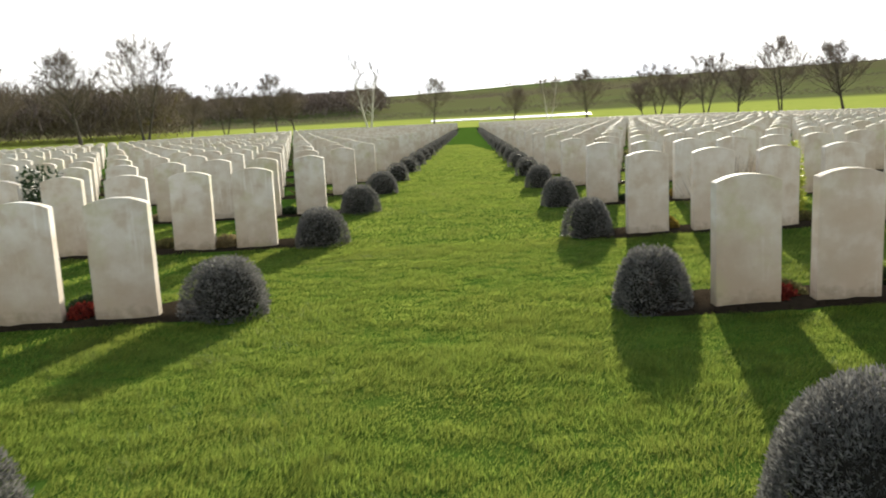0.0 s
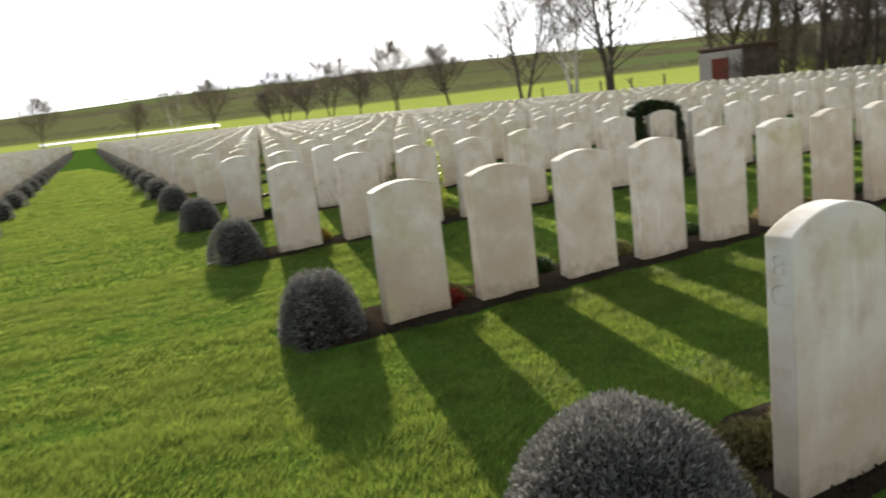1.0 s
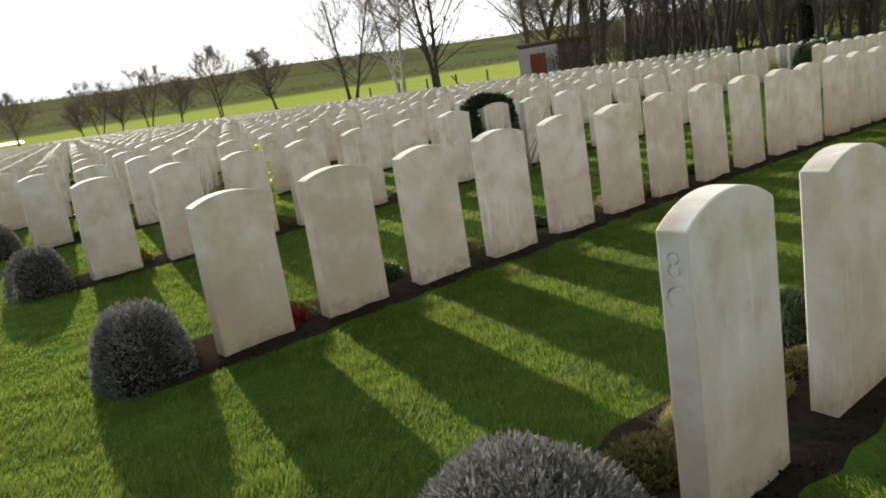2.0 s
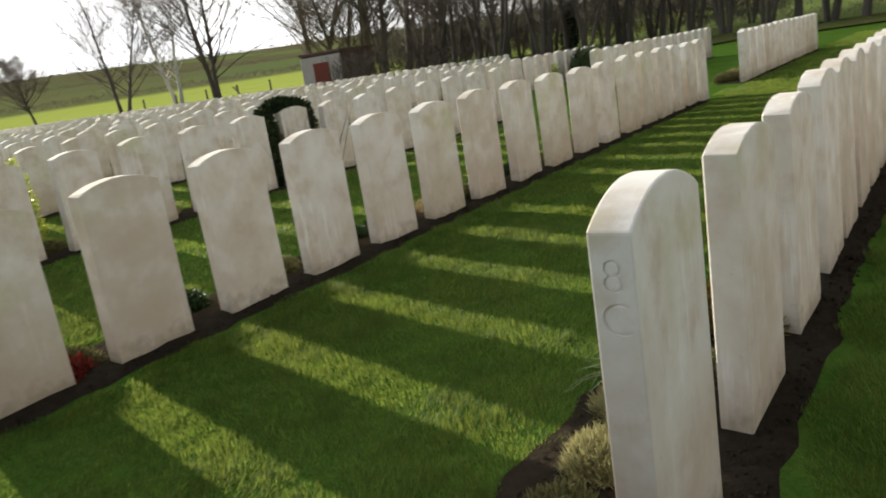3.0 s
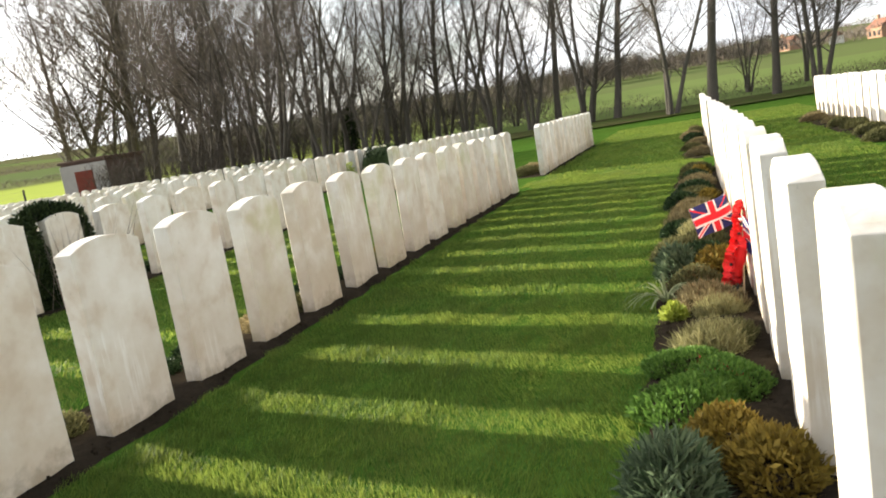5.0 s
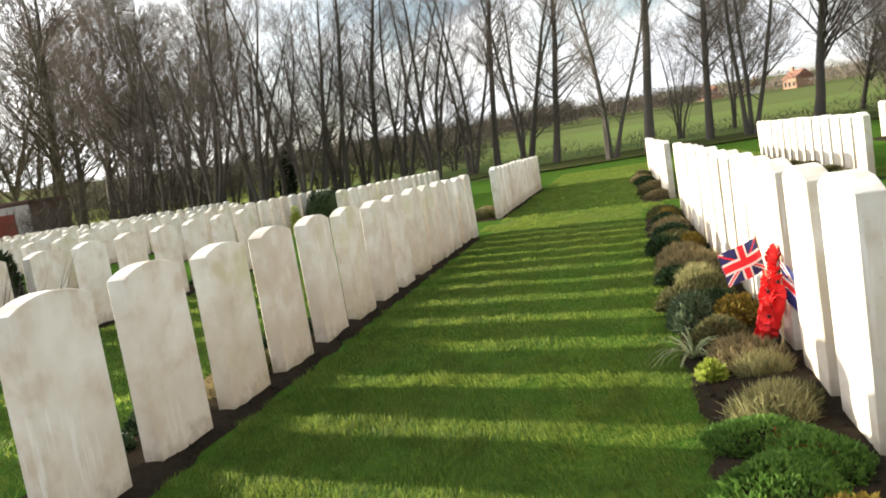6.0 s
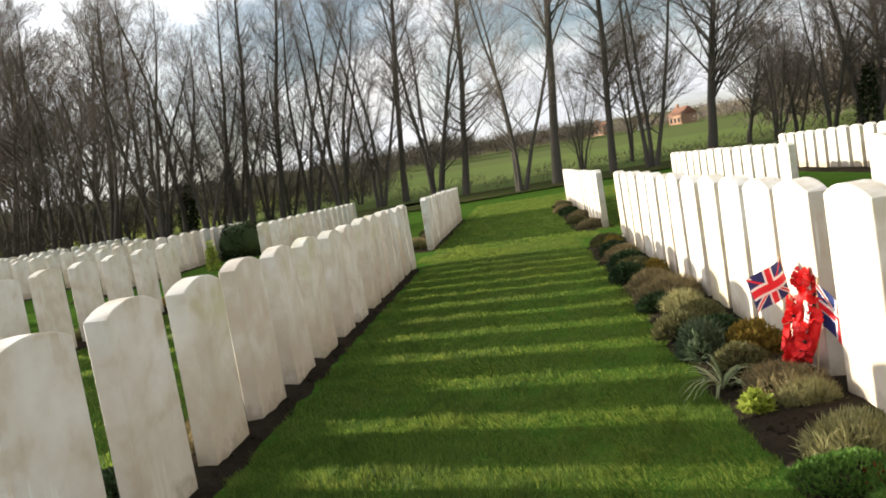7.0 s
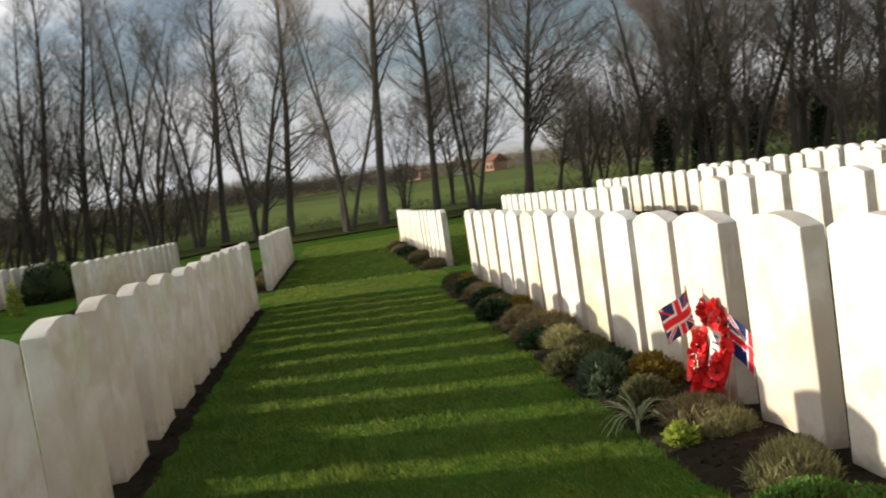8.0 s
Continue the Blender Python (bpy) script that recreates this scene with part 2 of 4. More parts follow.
def plain(name, a, b, scale=12.0, rough=0.6, metal=0.0):
    m = Mat(name, rough)
    m.bsdf.inputs["Metallic"].default_value = metal
    m.color(m.mix(m.noise(scale, 4), a, b))
    m.bump(m.noise(scale * 6, 4), 0.15, 0.003)
    return m.mat


BRICK, SURROUND = plain("dark_brick", (0.10, 0.06, 0.05), (0.17, 0.11, 0.09), 3.0, 0.85), plain("pale_stone", (0.40, 0.36, 0.34), (0.52, 0.48, 0.45), 2.0, 0.8)
RED_DOOR = plain("red_door_paint", (0.17, 0.035, 0.02), (0.24, 0.05, 0.03), 2.0, 0.6)
FENCE = plain("fence_wood", (0.10, 0.085, 0.07), (0.19, 0.165, 0.14), 9.0, 0.9)
WIRE = plain("fence_wire", (0.2, 0.2, 0.2), (0.3, 0.3, 0.3), 9.0, 0.5, 1.0)
POPPY = plain("poppy_red", (0.62, 0.012, 0.016), (0.80, 0.03, 0.03), 20.0, 0.55)
POPPY_EYE = plain("poppy_black", (0.01, 0.01, 0.012), (0.02, 0.02, 0.02), 20.0, 0.5)
FLAG_BLUE = plain("flag_blue", (0.012, 0.022, 0.12), (0.02, 0.032, 0.16), 20.0, 0.6)
FLAG_WHITE = plain("flag_white", (0.76, 0.76, 0.78), (0.84, 0.84, 0.85), 20.0, 0.6)
FLAG_RED = plain("flag_red", (0.62, 0.015, 0.03), (0.72, 0.025, 0.04), 20.0, 0.6)
CARD = plain("white_card", (0.78, 0.78, 0.76), (0.85, 0.85, 0.83), 20.0, 0.6)
STICK = plain("stick_wood", (0.45, 0.33, 0.2), (0.55, 0.42, 0.27), 20.0, 0.7)
HOUSE_BRICK, HOUSE_WHITE = plain("orange_brick", (0.32, 0.18, 0.11), (0.40, 0.24, 0.16), 1.0, 0.85), plain("white_render", (0.68, 0.66, 0.62), (0.76, 0.74, 0.70), 1.0, 0.85)
ROOF_TILE, PANE = plain("roof_tile", (0.16, 0.07, 0.045), (0.24, 0.11, 0.07), 1.0, 0.8), plain("window_pane", (0.03, 0.035, 0.04), (0.05, 0.055, 0.06), 2.0, 0.1)


# ---- mesh helpers ----
def mesh_of(name, verts, faces, material, smooth=False):
    me = bpy.data.meshes.new(name)
    me.from_pydata([tuple(v) for v in verts], [], faces)
    me.materials.append(material)
    if smooth:
        me.polygons.foreach_set("use_smooth", [True] * len(me.polygons))
    me.update()
    return me


def fast_mesh(name, verts, size, material):
    """A mesh of loose faces, each of the given number of corners, from an array of corner points."""
    me = bpy.data.meshes.new(name)
    n = len(verts) // size
    me.vertices.add(n * size)
    me.vertices.foreach_set("co", np.asarray(verts, dtype=np.float32).ravel())
    me.loops.add(n * size)
    me.loops.foreach_set("vertex_index", np.arange(n * size, dtype=np.int32))
    me.polygons.add(n)
    me.polygons.foreach_set("loop_start", np.arange(0, n * size, size, dtype=np.int32))
    me.polygons.foreach_set("loop_total", np.full(n, size, dtype=np.int32))
    me.materials.append(material)
    me.update(calc_edges=True)
    me.validate()
    return me


def bm_mesh(name, bm, material, smooth=False):
    me = bpy.data.meshes.new(name)
    bm.normal_update()
    bm.to_mesh(me)
    bm.free()
    me.materials.append(material)
    if smooth:
        me.polygons.foreach_set("use_smooth", [True] * len(me.polygons))
    return me


def part(name, data, parent, label=""):
    ob = new(name, data)
    ob.parent = parent
    if label:
        ob["label"] = label
    return ob


def box_bm(sx, sy, sz, bevel=0.0, at=(0, 0, 0), bm=None):
    """A box that stands on the point at."""
    bm = bm or bmesh.new()
    r = bmesh.ops.create_cube(bm, size=1.0, matrix=Matrix.Translation((at[0], at[1], at[2] + sz / 2)) @ Matrix.Diagonal((sx, sy, sz, 1)))
    if bevel:
        edges = list({e for v in r["verts"] for e in v.link_edges})
        bmesh.ops.bevel(bm, geom=edges, offset=bevel, segments=2, affect="EDGES", profile=0.5)
    return bm


def smooth_step(a, b, v):
    t = min(1.0, max(0.0, (v - a) / (b - a)))
    return t * t * (3 - 2 * t)


def land(x, y):
    """The height of the ground: almost level round the graves, rising to low hills beyond."""
    r = math.hypot(x, y)
    z = -0.006 * max(0.0, min(x, 28.0) - 4.0)
    if r < 30:
        return z
    az = math.degrees(math.atan2(x, y))
    east = math.exp(-((az - 95) / 40) ** 2)
    start = 118 - 78 * east
    top = 2.3 + 0.75 * math.exp(-((az - 22) / 30) ** 2) + 0.35 * math.exp(-((az - 30) / 18) ** 2) - 0.3 * math.exp(-((az - 104) / 14) ** 2) - 0.9 * math.exp(-((az + 30) / 26) ** 2)
    d = max(0.0, min(r, 1050.0) - start)
    swell = d * d / (d + 150.0)
    z += math.tan(radians(top)) * swell
    if r > 200:
        z += (noise.noise(Vector((x, y, 0)) * 0.004) * 5.0) * smooth_step(200, 600, r)
    return z


# ---- ground ----
def spread(n, near, far):
    u = np.linspace(-1, 1, n)
    return near * np.sinh(u * np.arcsinh(far / near))


gx, gy = spread(170, 9.0, 1700.0), spread(170, 9.0, 1700.0)
gv = [(float(a), float(b), land(float(a), float(b))) for b in gy for a in gx]
gf = [(j * 170 + i, j * 170 + i + 1, (j + 1) * 170 + i + 1, (j + 1) * 170 + i) for j in range(169) for i in range(169)]
ground = new("ground", mesh_of("ground", gv, gf, GROUND, True))
tagged(ground, "mown green lawn running out into gently rising fields", "ground", kind="structure")


def ribbon(name, pts, width, lift, material, label, category):
    """A strip that follows the ground along a line of points."""
    v, f = [], []
    n = 0
    for (x0, y0), (x1, y1) in zip(pts, pts[1:]):
        L = math.hypot(x1 - x0, y1 - y0)
        nx, ny = -(y1 - y0) / L, (x1 - x0) / L
        steps = max(2, int(L / 2.0))
        for i in range(steps + 1):
            cx, cy = x0 + (x1 - x0) * i / steps, y0 + (y1 - y0) * i / steps
            for s in (-0.5, 0.0, 0.5):
                a, b = cx + nx * s * width, cy + ny * s * width
                v.append((a, b, land(a, b) + lift))
            if i:
                k = n + i * 3
                f += [(k - 3, k - 2, k + 1, k), (k - 2, k - 1, k + 2, k + 1)]
        n = len(v)
    return tagged(new(name, mesh_of(name, v, f, material, True)), label, category, kind="structure")


ribbon("verge", [(52, 28), (50, 50), (46, 75), (36, 105), (20, 122)], 13.0, 0.05, VERGE, "bare brown earth verge along the cemetery boundary", "verge")
ribbon("verge", [(36, -40), (36, -12), (33, 6), (40, 24), (48, 36)], 9.0, 0.05, VERGE, "leaf-strewn earth under the row of bare trees", "verge")
ribbon("lane", [(186 * math.sin(radians(a)), 186 * math.cos(radians(a))) for a in (2.2, 5, 8, 11, 13.5)], 17.0, 0.10, LANE, "wet pale track shining in the low sun", "lane")

# ---- rows of graves ----
TH, WIDE, SHOULDER, APEX, PITCH = 0.080, 0.38, 0.722, 0.764, 0.585
ROW_Y = {-2: -4.83, -1: -2.08, 0: 0.0, 1: 2.455, 2: 5.30}
LAST = 37


def row_y(k):
    return ROW_Y.get(k, 7.92 + 2.70 * (k - 3) if k > 2 else 2.5 * k + 0.3)


def row_x(k):
    return {0: 0.0, 1: 0.0, 2: 0.337}.get(k, 0.60 + 0.092 * (row_y(k) - 7.92) if k > 2 else 0.03 * row_y(k))


def left_y(k):
    return {0: 0.30, 1: 3.04}.get(k, 5.80 + 2.64 * (k - 2))


def left_x(k):
    return {0: -3.57, 1: -3.255}.get(k, -2.924 + 0.1 * (left_y(k) - 5.80))


SECOND_ROW = [0.0, 0.583, 1.19, 1.775, 2.36, 2.94, 3.52, 4.13, 4.72, 5.31, 5.86, 6.45, 6.98, 7.50, 8.00, 8.52, 9.02]
FIRST_ROW = [0, 0.669, 1.352, 1.99, 2.49, 3.025, 3.49, 3.98, 4.43, 4.91, 5.40, 5.83, 6.33, 6.80, 7.29, 7.77, 8.36]
THIRD_ROW = [0.337 + 0.612 * i for i in range(15)]
ROW_BEFORE = [0.60 + 0.5 * i for i in range(14)]


def stone_outline(segs, APEX=APEX):
    pts = [(0, -0.06), (0, SHOULDER)]
    h = APEX - SHOULDER
    R = (WIDE * WIDE / 4 + h * h) / (2 * h)
    a0 = math.asin(WIDE / 2 / R)
    for i in range(1, segs):
        a = -a0 + 2 * a0 * i / segs
        pts.append((WIDE / 2 + R * math.sin(a), APEX - R + R * math.cos(a)))
    return pts + [(WIDE, SHOULDER), (WIDE, -0.06)]


def headstone_bm(segs=12, bevel=0.004, apex=APEX):
    bm = bmesh.new()
    pts = stone_outline(segs, apex)
    back = [bm.verts.new((x, 0, z)) for x, z in pts]
    front = [bm.verts.new((x, TH, z)) for x, z in pts]
    bm.faces.new(back)
    bm.faces.new(front[::-1])
    n = len(pts)
    for i in range(n):
        j = (i + 1) % n
        bm.faces.new((back[j], back[i], front[i], front[j]))
    bm.normal_update()
    sharp = [e for e in bm.edges if e.calc_face_angle(0) > radians(40)]
    bmesh.ops.bevel(bm, geom=sharp, offset=bevel, segments=2, affect="EDGES", profile=0.6)
    return bm


stone_data = []
for i in range(3):
    bm = headstone_bm()
    rs = random.Random(i)
    for v in bm.verts:
        v.co += Vector((rs.uniform(-1, 1), rs.uniform(-1, 1), rs.uniform(-1, 1))) * 0.0012
    stone_data.append(bm_mesh("headstone", bm, STONE))

stone_no = 0


def headstone(x, y, group, label="white limestone headstone with a curved top in a flower bed"):
    global stone_no
    rs = random.Random(stone_no * 7 + 3)
    ob = new("headstone", stone_data[stone_no % 3])
    y += 0.015 * smooth_step(0.5, 2.5, x) if abs(y) < 0.01 else 0.0
    ob.matrix_world = pose(x, y, land(x, y) + rs.uniform(-0.008, 0.008), rs.uniform(-0.6, 0.6), rs.uniform(-0.4, 0.4), rs.uniform(-0.8, 0.8))
    stone_no += 1
    return tagged(ob, label, "headstone", group)


def block(k):
    """The x places of the second plot's stones in a row."""
    start, step = {1: (11.37, 0.475), 0: (10.72, 0.527), -1: (9.58, 0.507), -2: (11.1, 0.54), 2: (12.6, 0.56)}.get(k, (11.2 + 0.07 * row_y(k), 0.54))
    return [start + step * i for i in range(14)]


far_spots = []
for k in range(-5, LAST):
    y = row_y(k)
    xs = FIRST_ROW if k == 0 else SECOND_ROW if k == 1 else ROW_BEFORE if k == -1 else THIRD_ROW if k == 2 else [row_x(k) + (0.55 if k > 1 else PITCH) * i for i in range(17 if k > 1 else 16)]
    if k < 0:
        xs = [v for v in xs if v > -0.2]
    for i, x in enumerate(xs):
        if k == 0 and i == 0:
            continue
        if -1 <= k <= 6:
            headstone(x, y, "headstones in rows")
        else:
            far_spots.append((x, y))
    for x in block(k):
        if -2 <= k <= 3:
            headstone(x, y, "headstones of the far plot")
        else:
            far_spots.append((x, y))
    for x in [20.6 + 0.04 * y + PITCH * i for i in range(14)]:
        if k > 5:
            far_spots.append((x, y))
    if k >= 0:
        ly = left_y(k)
        for i in range(15):
            x = left_x(k) - WIDE - PITCH * i
            if k <= 5 and i < 9:
                headstone(x, ly, "headstones beside the aisle")
            elif k > 0:
                far_spots.append((x, ly))
        if k > 2:
            far_spots += [(left_x(k) - 11.5 - PITCH * i, ly) for i in range(14)]

rs = random.Random(5)
fv, ff = [], []
outline = stone_outline(6)
for x, y in far_spots:
    b, n, z = len(fv), len(outline), land(x, y) + rs.uniform(-0.012, 0.012)
    dx, tilt = rs.uniform(-0.03, 0.03), rs.uniform(-0.012, 0.012)
    fv += [(x + dx + px, y + pz * tilt, z + pz) for px, pz in outline] + [(x + dx + px, y + TH + pz * tilt, z + pz) for px, pz in outline]
    ff += [tuple(range(b, b + n)), tuple(range(b + 2 * n - 1, b + n - 1, -1))]
    ff += [(b + (i + 1) % n, b + i, b + n + i, b + n + (i + 1) % n) for i in range(n)]
tagged(new("headstone_rows", mesh_of("headstone_rows", fv, ff, STONE_FAR)), "long rows of white headstones reaching far back", "headstones", kind="stuff")

# the end stone with its letters cut into the narrow side
bm = headstone_bm(20, 0.005, 0.780)
end_stone = new("headstone", bm_mesh("headstone_end", bm, STONE))
cut = bmesh.new()
deps = bpy.context.evaluated_depsgraph_get()
for char, z in (("8", 0.618), ("C", 0.542)):
    cu = bpy.data.curves.new("letter", "FONT")
    cu.body, cu.size, cu.align_x, cu.extrude, cu.resolution_u = char, 0.086, "CENTER", 0.004, 6
    cu.offset = -0.0010
    lob = new("letter", cu)
    bpy.context.view_layer.update()
    lme = bpy.data.meshes.new_from_object(lob.evaluated_get(bpy.context.evaluated_depsgraph_get()))
    lme.transform(Matrix.Translation((0, TH / 2, z)) @ Euler((radians(90), 0, radians(-90))).to_matrix().to_4x4())
    cut.from_mesh(lme)
    bpy.data.objects.remove(lob)
    bpy.data.curves.remove(cu)
    bpy.data.meshes.remove(lme)
cutter = new("cutter", bm_mesh("cutter", cut, STONE))
boo = end_stone.modifiers.new("carve", "BOOLEAN")
boo.operation, boo.object, boo.solver = "DIFFERENCE", cutter, "EXACT"
bpy.context.view_layer.update()
carved = bpy.data.meshes.new_from_object(end_stone.evaluated_get(bpy.context.evaluated_depsgraph_get()))
end_stone.modifiers.clear()
end_stone.data = carved
bpy.data.objects.remove(cutter)
tagged(end_stone, "white limestone end headstone with 8 C carved in its side", "headstone", "headstones in rows")


# ---- beds ----
def bed(x0, x1, y, back=0.13, front=0.42, seed=0):
    """A strip of dark soil along a row, heaped a little, with a ragged edge."""
    r2 = random.Random(seed)
    n = max(4, int((x1 - x0) / 0.12))
    prof = [0.0, 0.12, 0.3, 0.5, 0.7, 0.9, 1.0]
    v, f = [], []
    for i in range(n + 1):
        x = x0 + (x1 - x0) * i / n
        b, fr = y - back + r2.uniform(-0.02, 0.02), y + TH + front + r2.uniform(-0.025, 0.025)
        for j, p in enumerate(prof):
            h = 0.028 * math.sin(math.pi * p) ** 0.6 * min(1.0, 0.1 + i / 3, 0.1 + (n - i) / 3) - 0.012 * (i in (0, n)) if 0 < p < 1 else -0.02
            yy = b + (fr - b) * p
            v.append((x, yy, land(x, yy) + h + (r2.uniform(-0.008, 0.010) if 0 < p < 1 else 0)))
    m7 = len(prof)
    for i in range(n):
        for j in range(m7 - 1):
            a = i * m7 + j
            f.append((a, a + m7, a + m7 + 1, a + 1))
    ob = new("flower_bed", mesh_of("flower_bed", v, f, SOIL, True))
    return tagged(ob, "narrow bed of dark soil along a row of headstones", "flower bed", "flower beds", "structure")


for k in range(-4, LAST):
    y = row_y(k)
    xs = FIRST_ROW if k == 0 else ROW_BEFORE if k == -1 else [row_x(k), row_x(k) + PITCH * 15]
    bed(xs[0] - 0.52, xs[-1] + 0.5, y, front=0.47 if k == 0 else 0.42, seed=k)
    bl = block(k)
    bed(bl[0] - 0.12, bl[-1] + 0.5, y, seed=k + 100)
    if k >= 0:
        bed(left_x(k) - 9.0, left_x(k) + 0.5, left_y(k), seed=k + 200)


# ---- plants ----
def leaf_cloud(name, n, rx, ry, h, length, width, upright, seed, material, inner=0.0, droop=0.0, square=2.0):
    """A clump of narrow leaves on a low dome: every leaf is one thin kite."""
    rg = np.random.default_rng(seed)
    u = rg.uniform(0, 2 * np.pi, n)
    c = rg.uniform(-0.12, 1.0, n)
    s = np.sqrt(np.maximum(0, 1 - c * c)) ** (2.0 / square)
    k = rg.uniform(1 - inner, 1.0, n) if inner else np.ones(n)
    wob = 1 + 0.10 * np.sin(3 * u + seed) + 0.08 * np.sin(5 * u + 2 * seed) * s
    p = np.stack([np.cos(u) * s * rx * k * wob, np.sin(u) * s * ry * k * wob, c * h * k], 1)
    nrm = np.stack([np.cos(u) * s / rx, np.sin(u) * s / ry, c / h], 1)
    nrm /= np.linalg.norm(nrm, axis=1)[:, None]
    d = nrm * (1 - upright) + np.array([0, 0, 1.0]) * upright + rg.normal(0, 0.38, (n, 3))
    d /= np.linalg.norm(d, axis=1)[:, None]
    side = np.cross(d, rg.normal(0, 1, (n, 3)))
    side /= np.linalg.norm(side, axis=1)[:, None]
    ln = (length * rg.uniform(0.6, 1.25, n))[:, None]
    w = (width * rg.uniform(0.7, 1.2, n))[:, None]
    base = p - d * ln * 0.35
    tip = p + d * ln * 0.65
    tip[:, 2] -= droop * length
    mid = (base + tip) / 2 + np.array([0, 0, droop * length * 0.4])
    quad = np.stack([base, mid + side * w, tip, mid - side * w], 1).reshape(-1, 3)
    quad[:, 2] = np.maximum(quad[:, 2], 0.004)
    return fast_mesh(name, quad, 4, material)


def dome(name, rx, ry, h, seed, material, amp=0.06):
    bm = bmesh.new()
    bmesh.ops.create_icosphere(bm, subdivisions=3, radius=1.0)
    for v in bm.verts:
        n = noise.noise(v.co * 2.3 + Vector((seed, 0, 0))) * amp * 1.6
        q = v.co * (1 + n)
        v.co = Vector((q.x * rx, q.y * ry, max(q.z * h * 0.55 + h * 0.42, -0.03)))
    return bm_mesh(name, bm, material, True)


# leaves over a solid dome whose dark colour paints the bush's inner shade
lav = []
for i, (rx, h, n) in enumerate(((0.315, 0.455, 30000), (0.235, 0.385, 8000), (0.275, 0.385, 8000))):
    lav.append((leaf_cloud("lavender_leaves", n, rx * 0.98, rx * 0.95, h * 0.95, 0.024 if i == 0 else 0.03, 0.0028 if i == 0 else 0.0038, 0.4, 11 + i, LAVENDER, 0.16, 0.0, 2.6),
                dome("lavender_shade_core", rx * 0.72, rx * 0.70, h * 0.82, i, LAVENDER_SHADE)))
lav.append((leaf_cloud("lavender_leaves", 1100, 0.225, 0.225, 0.35, 0.05, 0.009, 0.42, 15, LAVENDER, 0.05, 0.0, 3.2), dome("lavender_shade_core", 0.17, 0.165, 0.30, 4, LAVENDER_SHADE)))


def lavender(x, y, which, turn, label="clipped grey lavender dome at the end of a row"):
    top = new("lavender_bush")
    top.matrix_world = pose(x, y, land(x, y), 0, 0, turn)
    part("foliage", lav[which][0], top, "fine silvery grey-green leaves")
    part("core", lav[which][1], top, "solid inner dome, coloured dark for the shade between the leaves")
    return tagged(top, label, "bush", "lavender bushes")


lavender(-0.535, 0.06, 0, 0, "large rounded silver-grey lavender bush on the lawn edge")
for k in range(1, 26):
    lavender(row_x(k) - 0.325, row_y(k) + 0.16, 1 if k < 5 else 3, 67 * k)
for k in range(0, 24):
    lavender(left_x(k) + 0.42, left_y(k) + 0.03, 2 if k < 5 else 3, 41 * k)

KINDS = {
    "spiky": ("spiky_shrub", leaf_cloud("spiky_shrub", 1700, 0.17, 0.15, 0.22, 0.075, 0.0055, 0.5, 1, SPIKY, 0.3), "grey-green spiky shrub in the flower bed"),
    "mat": ("mat_plant", leaf_cloud("mat_plant", 3200, 0.22, 0.17, 0.105, 0.03, 0.0055, 0.45, 2, MAT_GREEN, 0.15), "low bright green mat-forming plant in the bed"),
    "dark": ("dark_perennial", leaf_cloud("dark_perennial", 1500, 0.18, 0.15, 0.14, 0.055, 0.011, 0.3, 3, DARK_GREEN, 0.3), "low dark green perennial in the bed"),
    "gold": ("golden_shrub", leaf_cloud("golden_shrub", 1600, 0.15, 0.13, 0.17, 0.04, 0.007, 0.4, 4, GOLDEN, 0.3), "golden brown heath shrub in the bed"),
    "lime": ("lime_perennial", leaf_cloud("lime_perennial", 260, 0.075, 0.07, 0.09, 0.055, 0.014, 0.3, 5, LIME, 0.3), "small lime green leafy plant in the bed"),
    "heather": ("heather", leaf_cloud("heather", 2700, 0.215, 0.165, 0.14, 0.07, 0.0035, 0.6, 6, HEATHER, 0.3), "faded brown heather clump in the bed"),
    "olive": ("olive_perennial", leaf_cloud("olive_perennial", 2300, 0.215, 0.165, 0.14, 0.05, 0.006, 0.45, 7, OLIVE, 0.3), "olive brown low perennial in the bed"),
    "dry": ("dry_grass_tuft", leaf_cloud("dry_grass_tuft", 2700, 0.195, 0.15, 0.13, 0.085, 0.0030, 0.75, 9, DRY, 0.35), "tuft of dry yellow-green grass in the bed"),
    "rust": ("red_stonecrop", leaf_cloud("red_stonecrop", 700, 0.12, 0.10, 0.075, 0.032, 0.010, 0.4, 8, RUST, 0.3), "low rust red stonecrop in the bed"),
}


def strap_mesh(seed):
    """Long arching leaves from one crown, folded along the middle."""
    r2 = random.Random(seed)
    v, f = [], []
    for i in range(34):
        a, L, up = r2.uniform(0, 2 * math.pi), r2.uniform(0.16, 0.34), r2.uniform(0.5, 1.25)
        w = r2.uniform(0.004, 0.008)
        x, z, b = r2.uniform(0, 0.03), 0.0, len(v)
        ang = up
        for s in range(6):
            t = s / 5
            ww = w * (1 - t ** 2.2) + 0.0006
            v += [(x * math.cos(a) - ww * math.sin(a), x * math.sin(a) + ww * math.cos(a), z + ww * 0.4), (x * math.cos(a), x * math.sin(a), z), (x * math.cos(a) + ww * math.sin(a), x * math.sin(a) - ww * math.cos(a), z + ww * 0.4)]
            x += math.cos(ang) * L / 5
            z += math.sin(ang) * L / 5
            ang -= r2.uniform(0.25, 0.55)
            z = max(z, 0.01)
        for s in range(5):
            q = b + s * 3
            f += [(q, q + 1, q + 4, q + 3), (q + 1, q + 2, q + 5, q + 4)]
    return mesh_of("strap_tuft", v, f, STRAP, True)


KINDS["strap"] = ("strap_leaf_tuft", strap_mesh(3), "pale arching strap-leaved tuft in the bed")


